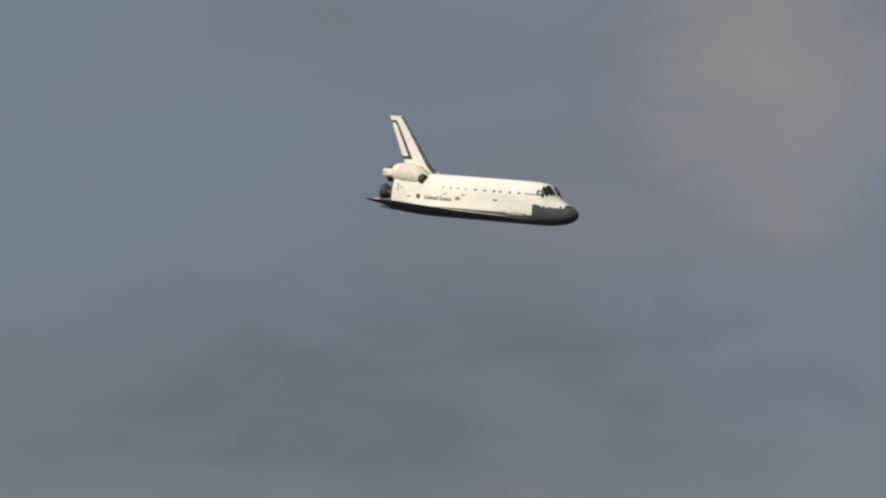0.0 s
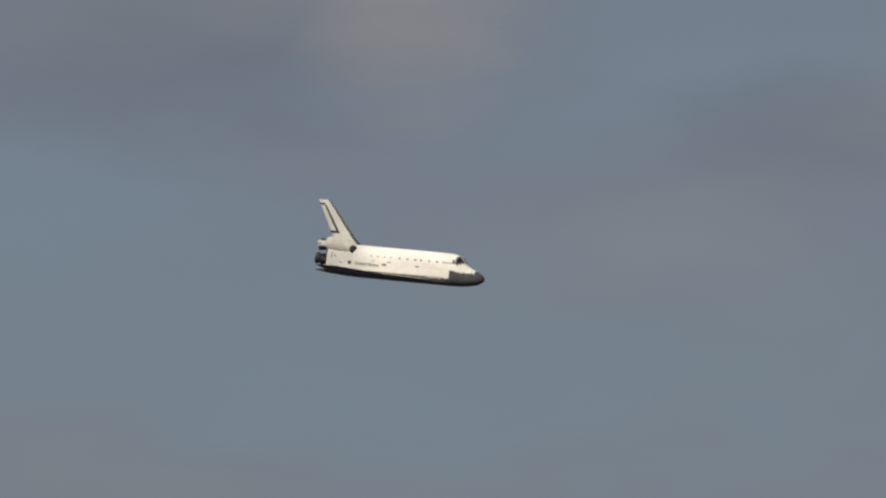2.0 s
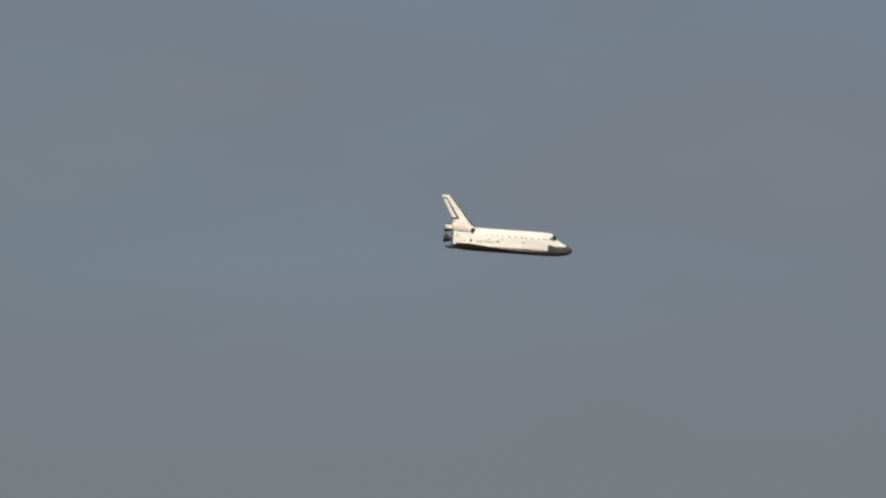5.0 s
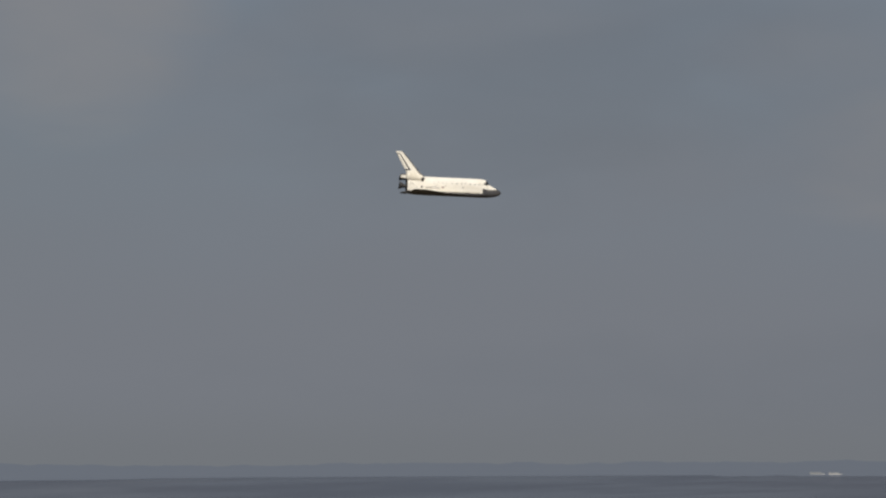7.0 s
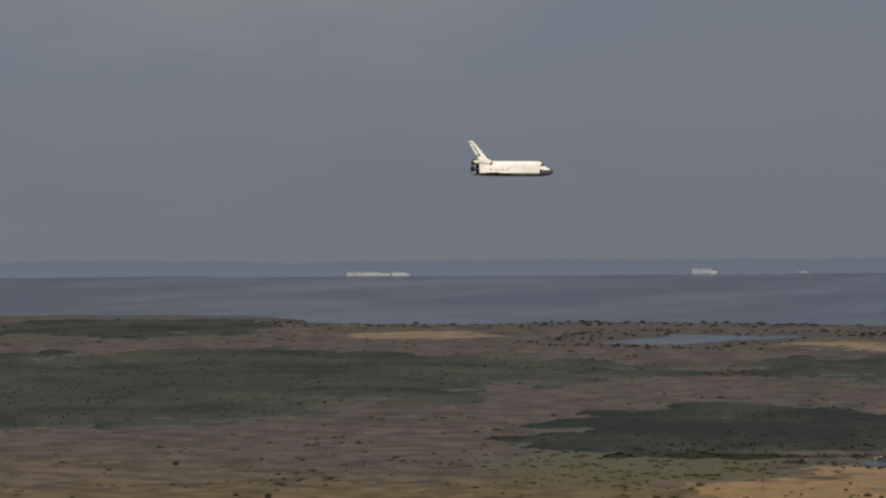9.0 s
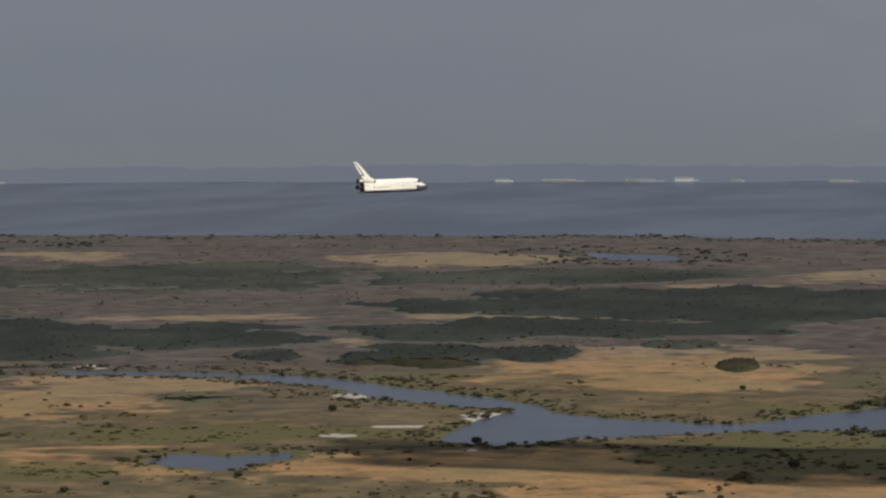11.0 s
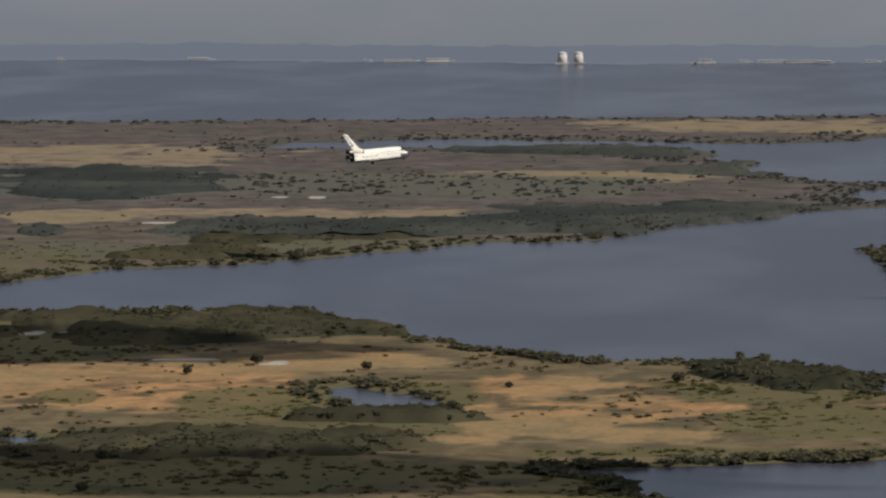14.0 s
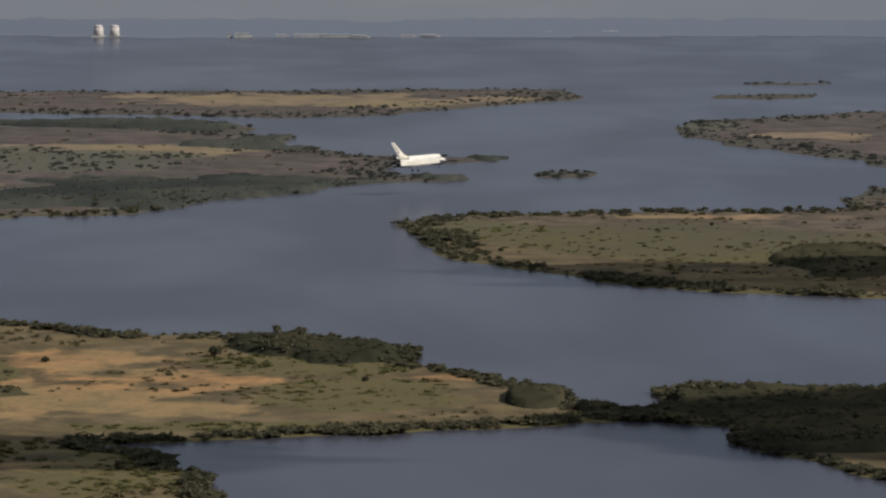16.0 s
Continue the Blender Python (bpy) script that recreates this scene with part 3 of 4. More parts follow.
def scatter(name, label, spots, sizes, kinds, mat, seed, tall=1.0):
    """One mesh of many clumps at the spots (x, y, z) of the given heights."""
    rng = np.random.default_rng(seed)
    cos, tris, base = [], [], 0
    which, turn = rng.integers(0, len(kinds), len(spots)), rng.uniform(0, 6.283, len(spots))
    width = rng.uniform(0.9, 2.3, len(spots))
    for k, (co, tri) in enumerate(kinds):
        pick = np.nonzero(which == k)[0]
        c, s = np.cos(turn[pick])[:, None], np.sin(turn[pick])[:, None]
        w = (sizes[pick] * width[pick])[:, None]
        px = (co[None, :, 0] * c - co[None, :, 1] * s) * w + spots[pick, 0:1]
        py = (co[None, :, 0] * s + co[None, :, 1] * c) * w + spots[pick, 1:2]
        pz = co[None, :, 2] * sizes[pick][:, None] * tall + spots[pick, 2:3] - 0.1
        cos.append(np.stack([px, py, pz], -1).reshape(-1, 3))
        tris.append((tri[None] + (np.arange(len(pick)) * len(co))[:, None, None] + base).reshape(-1, 3))
        base += len(pick) * len(co)
    co, tri = np.concatenate(cos), np.concatenate(tris)
    me = bpy.data.meshes.new(name)
    me.vertices.add(len(co)), me.loops.add(tri.size), me.polygons.add(len(tri))
    me.vertices.foreach_set("co", co.ravel())
    me.loops.foreach_set("vertex_index", tri.ravel().astype(np.int32))
    me.polygons.foreach_set("loop_start", np.arange(0, tri.size, 3, dtype=np.int32))
    me.update(calc_edges=True)
    me.materials.append(mat)
    return tagged(new(name, me), label, "vegetation", kind="stuff")


def canopy_height(x, y, zone):
    """Height of the closed treetops over the ground, in rounded heads that run out at the wood's rim."""
    d = np.hypot(x, y)
    high = np.where(d > 2150, 3.0, 4.2) * (0.8 + 0.6 * waves(x, y, 45, 101) + 0.6 * waves(x, y, 13, 107, 3))
    return np.clip((zone - 0.42) / 0.35, 0, 1) ** 0.6 * np.maximum(high, 0.9)


def build_canopy():
    """The closed tops of the woods and thickets, one rolling leafy surface for the far and one for the near ones."""
    for name, label, mat, q0, q1, zones in (("far_canopy", "closed treetops of the far woods, their green greyed for haze", HAZYCANOPY, 345, 592, WOODS + THICKETS),
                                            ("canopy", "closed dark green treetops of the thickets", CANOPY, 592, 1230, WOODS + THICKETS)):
        az = np.linspace(-12.2, 46, 1160)
        a, d = np.meshgrid(az, 182 * 7000 / np.arange(q0, q1 + 2.0, 2.0))
        x, y = polar(a, d)
        h = canopy_height(x, y, np.where(shore(x, y) > 3, patches(x, y, zones, 31), 0))
        n, k = a.shape
        idx = np.arange(n * k).reshape(n, k)
        quads = np.stack([idx[:-1, :-1], idx[:-1, 1:], idx[1:, 1:], idx[1:, :-1]], -1).reshape(-1, 4)
        quads = quads[(h.reshape(-1)[quads] > 0.05).any(1)]
        used, quads = np.unique(quads, return_inverse=True)
        quads = quads.reshape(-1, 4)
        co = np.stack([x, y, h + 0.15], -1).reshape(-1, 3)[used]
        me = bpy.data.meshes.new(name)
        me.vertices.add(len(co)), me.loops.add(quads.size), me.polygons.add(len(quads))
        me.vertices.foreach_set("co", co.ravel())
        me.loops.foreach_set("vertex_index", quads.ravel().astype(np.int32))
        me.polygons.foreach_set("loop_start", np.arange(0, quads.size, 4, dtype=np.int32))
        me.polygons.foreach_set("use_smooth", np.ones(len(quads), bool))
        me.update(calc_edges=True)
        me.materials.append(mat)
        tagged(new(name, me), label, "vegetation", kind="stuff")


build_canopy()


def build_plants():
    rng = np.random.default_rng(7)
    n = 240000
    az = rng.uniform(-12, 50, n)
    d = 182 * 7000 / rng.uniform(345, 1230, n)
    x, y = polar(az, d)
    land = shore(x, y)
    wood, thick = patches(x, y, WOODS, 31), patches(x, y, THICKETS, 31)
    dry, sand = patches(x, y, DRY, 47), patches(x, y, SAND, 59)
    clump, fine = waves(x, y, 70, 71), waves(x, y, 24, 83)
    ground = np.stack([x, y, np.full(n, 0.3)], -1)
    dice = rng.uniform(0, 1, n)
    far = d > 2120 + 120 * np.random.default_rng(5).random(len(d))
    shaded = patches(x, y, SHADED, 67)
    wood = np.maximum(wood, np.where(far, thick, 0))
    in_wood = (land > 3) & ((wood > 0.5) | (far & (shaded > 0.6))) & (dice < 0.45 + 0.5 * clump + 0.5 * fine) & (sand < 0.3)
    tree_kinds = [tuft(s, 40, 1.0, 0.7) for s in range(8)]
    low_kinds = [tuft(s, 26, 0.8, 0.9) for s in range(20, 32)]
    top = canopy_height(x, y, patches(x, y, WOODS + THICKETS, 31)) * 0.8
    crown = ground + np.stack([0 * x, 0 * x, top], -1)
    size = rng.uniform(1.8, 4.2, n) * (1 + 0.9 * fine) * np.where(d > 2300, 0.75, 1.0)
    scatter("far_woodland", "far woodland of oak and palmetto, its green greyed for haze", crown[in_wood & far], size[in_wood & far] * 0.42, low_kinds, HAZYLEAF, 1)
    in_wood |= (land > 3) & ~far & (wood > 0.5) & (dice < 0.5)
    grove = in_wood & ~far
    scatter("woodland", "dark green woodland of oak and palmetto on the marsh", crown[grove], size[grove] * 0.5, tree_kinds, LEAF, 8, 0.9)
    in_thick = (land > 2) & (thick > 0.5) & (dice < 0.5 + 0.5 * fine) & ~far
    scatter("thicket", "dense dark green thicket on the banks", crown[in_thick], size[in_thick] * 0.5, tree_kinds, LEAF, 2, 0.9)
    pool = np.max([inside_by(x, y, o) for o in PONDS], axis=0) > -45
    rim = (land > 0.3) & (land < 14 * (d / 1500) ** 2) & (dice < np.where(pool, 0.35, 0.95) + 0.6 * fine)
    shade = (land > 2) & (shaded > 0.5) & (dice < 0.22 + 0.5 * fine)
    brush = (land > 2) & (patches(x, y, BUSHY, 67) > 0.5) & (dice < 0.34 + 0.6 * fine + 0.4 * clump)
    bush = (land > 4) & (wood < 0.6) & (sand < 0.2) & (dice < np.clip(0.05 + 0.55 * clump + 0.5 * fine - 0.16 * dry, 0.004, 0.4))
    brush &= ~in_wood & ~in_thick & ~rim
    low = (bush | (shade & (fine > 0.05))) & ~in_wood & ~in_thick & ~rim & ~brush
    edge = (rim | shade) & ~brush & ~in_wood & ~in_thick & ~low
    small = rng.uniform(0.8, 2.6, n) * (1 + 0.8 * fine)
    scatter("scrub", "olive and brown marsh scrub in loose clumps", ground[low], small[low] * 0.85, low_kinds, SCRUB, 3, 0.9)
    scatter("bank_scrub", "dark green brush along the water's edge", ground[edge & ~far], small[edge & ~far] * np.where(rim[edge & ~far] & (az[edge & ~far] < 14), 1.5, 0.85), low_kinds, LEAF, 6, 0.9)
    scatter("marsh_shrubs", "yellow-green shrubs in soft clumps on the marsh", ground[brush & ~far], small[brush & ~far] * 1.1, low_kinds, GREEN, 12, 0.6)
    edge |= brush & far
    scatter("far_bank_scrub", "brush along the far banks, its green greyed for haze", ground[edge & far], small[edge & far] * 1.2, low_kinds, HAZYLEAF, 9, 0.9)
    lone = (land > 6) & (wood < 0.3) & (dice > 0.9965) & ~far
    return ground[lone], size[lone]


LONE, LONE_SIZE = build_plants()


def build_far_woods():
    """The hazy line of woods beyond the lagoon: three low ridges of treetops, one behind the other."""
    az = np.linspace(66, -13, 1500)
    edge = np.interp(az, [p[0] for p in FAR_SHORE[12::-1]], [p[1] for p in FAR_SHORE[12::-1]])
    for k, (back, high) in enumerate(((40, 4.5), (130, 8.0), (230, 11.5))):
        d = np.minimum(edge + back, 4950 + 10 * k)
        x, y = polar(az, d)
        top = high * (1 + 0.5 * waves(x, y, 160, 5 + k) + 0.35 * waves(x, y, 30, 9 + k))
        x2, y2 = polar(az, d + 12)
        verts, faces = [], []
        for i in range(len(az)):
            verts += [(x[i], y[i], -0.2), (x[i], y[i], top[i]), (x2[i], y2[i], -0.2)]
        for i in range(len(az) - 1):
            o = 3 * i
            faces += [(o, o + 3, o + 4, o + 1), (o + 1, o + 4, o + 5, o + 2)]
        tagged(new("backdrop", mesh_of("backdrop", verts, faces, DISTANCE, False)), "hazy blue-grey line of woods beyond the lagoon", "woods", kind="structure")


build_far_woods()


# ---- thin clouds overhead, which dapple the marsh ----
def build_cloud(seed, target, high, rx, ry, rz, mat=CLOUD):
    """A cloud whose shade falls on the target."""
    back = high / math.tan(radians(SUN_EL))
    flat = way(SUN_AZ, 0)
    c = Vector(target) + flat * back + Vector((0, 0, high))
    bm = bmesh.new()
    bmesh.ops.create_icosphere(bm, subdivisions=4, radius=1)
    off = Vector((seed * 7.7, seed * 3.1, 0))
    for v in bm.verts:
        k = 1 + 0.5 * noise.noise(v.co * 1.7 + off) + 0.25 * noise.noise(v.co * 4.5 + off)
        v.co = Vector((v.co.x * rx, v.co.y * ry, v.co.z * rz)) * k
    me = bpy.data.meshes.new("cloud")
    bm.to_mesh(me)
    bm.free()
    me.polygons.foreach_set("use_smooth", [True] * len(me.polygons))
    me.materials.append(mat)
    ob = tagged(new("cloud", me), "thin white drifting cloud puff", "cloud", "drifting clouds", kind="structure")
    ob.location = c


for seed, target, high, rx, ry, rz in ((1, (-430, 1590, 0), 700, 190, 60, 14), (2, (-215, 1235, 0), 650, 170, 42, 12), (3, (190, 1300, 0), 650, 150, 75, 14),
                                       (4, (240, 1800, 0), 700, 210, 60, 14)):
    build_cloud(seed, target, high, rx, ry, rz)
build_cloud(6, (-705, -90, 283), 420, 75, 75, 12, WISP)


# ---- the orbiter: x forward from the nose, y to its left, z up from its belly ----
# station, half width, bottom, top
HULL = [(0.0, 0.03, 1.86, 1.94), (-0.12, 0.4, 1.46, 2.26), (-0.5, 0.8, 1.06, 2.60), (-1.2, 1.2, 0.68, 2.98), (-2.2, 1.6, 0.40, 3.42),
        (-3.3, 1.95, 0.22, 3.92), (-4.2, 2.2, 0.12, 4.45), (-4.8, 2.42, 0.06, 5.3), (-5.4, 2.52, 0.04, 5.95), (-6.1, 2.58, 0.02, 6.22),
        (-7.4, 2.62, 0.0, 6.35), (-10, 2.64, 0.0, 6.38), (-14, 2.64, 0.0, 6.38), (-20, 2.64, 0.0, 6.38), (-26, 2.64, 0.0, 6.38), (-29, 2.74, 0.06, 6.36),
        (-31.2, 2.85, 0.22, 6.3), (-32.6, 2.9, 0.45, 6.2)]


def hull_at(x):
    xs = [-s[0] for s in HULL]
    return [float(np.interp(-x, xs, [s[k] for s in HULL])) for k in (1, 2, 3)]


def hull_point(x, a):
    """A point of the hull's section at angle a: -90 the keel, 0 the side, 90 the top."""
    w, b, t = hull_at(x)
    nose = min(1.0, -x / 8.0)
    mid = b + (t - b) * 0.46
    c, s = math.cos(radians(a)), math.sin(radians(a))
    ey = (0.62 if s > 0 else 1 - 0.58 * nose)
    yy = w * math.copysign(abs(c) ** ey, c)
    zz = mid + (t - mid) * s ** 0.86 if s > 0 else mid - (mid - b) * abs(s) ** (1 - 0.5 * nose)
    return yy, zz


def side_y(x, z):
    """Half width of the hull at height z."""
    best = min(range(-88, 89), key=lambda a: abs(hull_point(x, a)[1] - z))
    return hull_point(x, best)[0]


def hull_skin(x, z):
    if x > -1.9 or (x > -2.6 and z < 2.7):
        return "nose"
    if x > -6.6:
        return "shield" if z < 2.75 + 0.02 * x else "cabin"
    if x > -8.5:
        return "shield" if z < 1.25 else "cabin"
    if z < 1.25:
        return "shield"
    if -26.2 < x < -8.8 and z > 3.95:
        return "door_left"
    return "body"


def build_hull(root):
    stations = sorted({0.0, -0.05, -0.12, -0.25, -0.4, -0.6, -0.85, -1.1, -1.5, -1.8, -2.2, -2.6, -3.0, -3.5, -3.9, -4.3, -4.6, -4.9, -5.2, -5.5, -5.8, -6.2, -6.6,
                       -7.1, -7.6, -8.1, -8.5, -8.8, *[-9.3 - 0.7 * i for i in range(24)], -26.2, -27, -28, -29, -30, -31.2, -32.0, -32.6}, reverse=True)
    angles = [-90 + 180 / 40 * i for i in range(41)]
    skins = {}
    for side in (1, -1):
        for i in range(len(stations) - 1):
            for j in range(40):
                quad = [(stations[u], angles[v]) for u, v in ((i, j), (i + 1, j), (i + 1, j + 1), (i, j + 1))]
                pts = []
                for x, a in quad:
                    y, z = hull_point(x, a)
                    pts.append((x, y * side, z))
                cx, cz = sum(p[0] for p in pts) / 4, sum(p[2] for p in pts) / 4
                name = hull_skin(cx, cz)
                if name == "door_left" and side < 0:
                    name = "door_right"
                skins.setdefault(name, []).append(pts if side > 0 else pts[::-1])
    names = {"nose": ("nose_cap", CARBON, "dark grey carbon nose cap"), "shield": ("heat_shield", BLACK, "black tiled underside"),
             "cabin": ("crew_cabin", WHITE, "white tiled crew cabin"), "body": ("fuselage", WHITE, "white tiled fuselage side"),
             "door_left": ("payload_bay_door", BLANKET, "white payload bay door"), "door_right": ("payload_bay_door", BLANKET, "white payload bay door")}
    made = {}
    for key, quads in skins.items():
        name, mat, label = names[key]
        bm = bmesh.new()
        for q in quads:
            bm.faces.new([bm.verts.new(p) for p in q])
        bmesh.ops.remove_doubles(bm, verts=bm.verts, dist=0.002)
        bmesh.ops.recalc_face_normals(bm, faces=bm.faces)
        mid = Vector((-15, 0, 3))
        up = sum((f.normal.dot(f.calc_center_median() - mid) for f in bm.faces))
        if up < 0:
            bmesh.ops.reverse_faces(bm, faces=bm.faces)
        me = bpy.data.meshes.new(name)
        bm.to_mesh(me)
        bm.free()
        me.materials.append(mat)
        me.polygons.foreach_set("use_smooth", [True] * len(me.polygons))
        made[key] = part(name, me, root, label)
    ring = [(-32.6, *hull_point(-32.6, a)) for a in angles]
    ring += [(-32.6, -y, z) for _, y, z in reversed(ring)]
    part("aft_bulkhead", rings_mesh("aft_bulkhead", [[p for p in ring], [(-32.9, p[1] * 0.93, (p[2] - 3.2) * 0.93 + 3.2) for p in ring]], SOOT, False, True, False), root, "sooty dark aft bulkhead")
    return made


def wing_section(y):
    """Leading edge, trailing edge, thickness and mid height of the wing at y metres from the middle."""
    le = float(np.interp(y, [2.2, 2.7, 5.0, 11.6, 11.9], [-9.0, -10.8, -19.4, -26.8, -27.8]))
    te = float(np.interp(y, [2.2, 11.9], [-29.4, -29.6]))
    th = float(np.interp(y, [2.2, 5.0, 11.9], [1.35, 1.15, 0.28]))
    return le, te, th, 0.62 + 0.058 * (y - 2.2)


def aerofoil(y, side, f0, f1, upper, n=10):
    le, te, th, zm = wing_section(y)
    pts = []
    for i in range(n + 1):
        f = f0 + (f1 - f0) * i / n
        t = 2.9 * (0.2969 * math.sqrt(f) - 0.126 * f - 0.3516 * f * f + 0.2843 * f ** 3 - 0.1015 * f ** 4)
        z = zm + (1 if upper else -0.75) * th * t * 0.72
        pts.append((le + (te - le) * f, y * side, z))
    return pts


def build_wing(root, side):
    ys = [2.2, 2.7, 3.4, 4.2, 5.0, 6.5, 8.0, 9.5, 11.0, 11.6, 11.9]

    def sheet(name, f0, f1, upper, mat, label, over, grow=0.0):
        rows = [aerofoil(y, side, f0, f1, upper) for y in ys]
        k = len(rows[0])
        faces = [(i * k + j, i * k + j + 1, (i + 1) * k + j + 1, (i + 1) * k + j) for i in range(len(rows) - 1) for j in range(k - 1)]
        if (side > 0) != upper:
            faces = [f[::-1] for f in faces]
        return part(name, mesh_of(name, [p for r in rows for p in r], faces, mat), over, label)

    wing = sheet("wing", 0.035, 1.0, True, WHITE, "white upper wing skin", root)
    sheet("wing_underside", 0.035, 1.0, False, BLACK, "black tiled wing underside", wing)
    rows = []
    for y in ys:
        a, b = aerofoil(y, side, 0.0, 0.035, True, 4), aerofoil(y, side, 0.0, 0.035, False, 4)
        rows.append(list(reversed(b))[:-1] + a)
    k = len(rows[0])
    faces = [(i * k + j, i * k + j + 1, (i + 1) * k + j + 1, (i + 1) * k + j) for i in range(len(rows) - 1) for j in range(k - 1)]
    part("leading_edge", mesh_of("leading_edge", [p for r in rows for p in r], faces, CARBON), wing, "grey carbon leading edge")
    tip = aerofoil(11.9, side, 0, 1, True) + list(reversed(aerofoil(11.9, side, 0, 1, False)))[1:-1]
    part("wing_tip", mesh_of("wing_tip", tip, [tuple(range(len(tip)))], WHITE, False), wing)
    for y0, y1 in ((3.0, 7.0), (7.08, 11.8)):
        rings = []
        for y in (y0, y1):
            _, te, th, zm = wing_section(y)
            long = float(np.interp(y, [3.0, 11.8], [2.5, 1.5]))
            rings.append([(te + 0.05, y * side, zm + th * 0.16), (te - long * 0.5, y * side, zm + th * 0.1 - 0.02), (te - long, y * side, zm - 0.06), (te - long * 0.5, y * side, zm - th * 0.1 - 0.1), (te + 0.05, y * side, zm - th * 0.14)])
        part("elevon", rings_mesh("elevon", rings, BLACK, smooth=False), wing, "black elevon")
    return wing


def fin_edge(z):
    """Leading and trailing edge of the fin at height z, and half thickness."""
    le = float(np.interp(z, [5.9, 7.0, 14.1, 14.8], [-26.2, -27.6, -33.7, -34.5]))
    te = float(np.interp(z, [5.9, 8.4, 14.8], [-32.0, -33.4, -36.9]))
    return le, te, float(np.interp(z, [5.9, 14.8], [0.34, 0.13]))


def build_fin(root):
    def slab(name, z0, z1, f0, f1, fat, mat, over, label="", skew=0.0):
        rings = []
        for z in np.linspace(z0, z1, 6):
            le, te, h = fin_edge(z)
            xs = [le + (te - le) * f for f in (f0, f0 + (f1 - f0) * 0.3, f0 + (f1 - f0) * 0.7, f1)]
            w = [h * fat * (0.12 if (f0 == 0 and i == 0) or (f1 == 1 and i == 3) else 1.0) for i in range(4)]
            rings.append([(xs[i], -w[i], z) for i in range(4)] + [(xs[i], w[i], z) for i in (3, 2, 1, 0)])
        return part(name, rings_mesh(name, rings, mat, smooth=False), over, label)

    fin = slab("vertical_fin", 5.6, 14.8, 0.03, 0.60, 1.0, WHITE, root, "white swept vertical fin")
    slab("fin_leading_edge", 5.9, 14.75, 0.0, 0.125, 1.06, CARBON, fin, "dark fin leading edge")
    slab("fin_cap", 14.15, 14.8, 0.60, 1.0, 0.9, WHITE, fin)
    slab("fin_root", 5.6, 8.3, 0.60, 1.0, 0.9, WHITE, fin)
    rudder = slab("rudder", 8.8, 13.75, 0.71, 1.0, 0.85, WHITE, fin, "white rudder")
    slab("hinge_line", 8.45, 13.9, 0.57, 0.71, 1.04, BLACK, rudder, "black hinge line")
    slab("upper_gap", 13.75, 14.15, 0.60, 1.0, 1.0, BLACK, rudder, "black upper gap")
    slab("lower_gap", 8.3, 8.8, 0.69, 1.0, 1.0, BLACK, rudder, "black lower gap")


def build_pod(root, side):
    rings = []
    for x, r, zc in ((-26.5, 0.15, 5.35), (-26.9, 0.66, 5.45), (-27.6, 1.12, 5.6), (-28.6, 1.45, 5.8), (-30.0, 1.6, 5.95), (-31.4, 1.6, 6.0), (-32.6, 1.45, 6.05), (-33.2, 1.2, 6.1)):
        rings.append([(x, side * (1.62 + math.cos(a) * r * 0.98), zc + math.sin(a) * r) for a in [2 * math.pi * i / 24 for i in range(24)]])
    pod = part("engine_pod", rings_mesh("engine_pod", rings, SCORCHED, True, True), root, "white scorched manoeuvring engine pod")
    bell = turned("pod_nozzle", [(-33.0, 0.30), (-33.4, 0.36), (-34.0, 0.52), (-34.5, 0.60), (-34.5, 0.55), (-33.6, 0.3)], BELL)
    ob = part("pod_nozzle", bell, pod, "dark flared pod nozzle")
    ob.location = (0, side * 1.5, 6.45)
    part("thruster_housing", box_mesh("thruster_housing", 2.3, 0.85, 1.15, WHITE, (-33.9, side * 2.35, 5.35), 0.18), pod, "white thruster housing")
    part("thruster_stripe", box_mesh("thruster_stripe", 1.0, 0.9, 0.2, BLACK, (-34.6, side * 2.35, 5.75), 0.03), pod, "dark thruster stripe")
    # sooty recess where the pod's nose meets the hull
    patch = turned("pod_inlet", [(-0.06, 0.3), (0.0, 0.72), (0.08, 0.76)], SOOT, 20)
    ob = part("pod_inlet", patch, pod, "dark patch on the pod's nose")
    ob.matrix_basis = pose(-27.35, side * 2.52, 5.3, 0, 0, side * 55)


def build_engines(root):
    prof = [(0.4, 0.55), (0.0, 0.52), (-0.4, 0.42), (-0.9, 0.62), (-1.6, 0.86), (-1.9, 1.06), (-2.35, 1.2), (-2.37, 1.11), (-1.8, 0.88), (-1.2, 0.66), (-0.6, 0.4)]
    for y, z, tilt in ((0, 5.35, 12), (-1.36, 2.75, 8), (1.36, 2.75, 8)):
        ob = part("main_engine", turned("main_engine", prof, BELL, 28), root, "dark metal main engine bell")
        ob.matrix_basis = pose(-32.9, y, z, 0, tilt, 0)
        band = part("bell_ring", turned("bell_ring", [(-1.55, 0.88), (-1.5, 0.93), (-1.4, 0.93), (-1.35, 0.82)], SOOT, 28), ob)
    rings = []
    for y in (-3.0, 3.0):
        rings.append([(-32.5, y, 0.95), (-34.0, y, 0.78), (-34.8, y, 0.62), (-34.0, y, 0.45), (-32.5, y, 0.35)])
    part("body_flap", rings_mesh("body_flap", rings, SOOT, smooth=False), root, "black body flap")


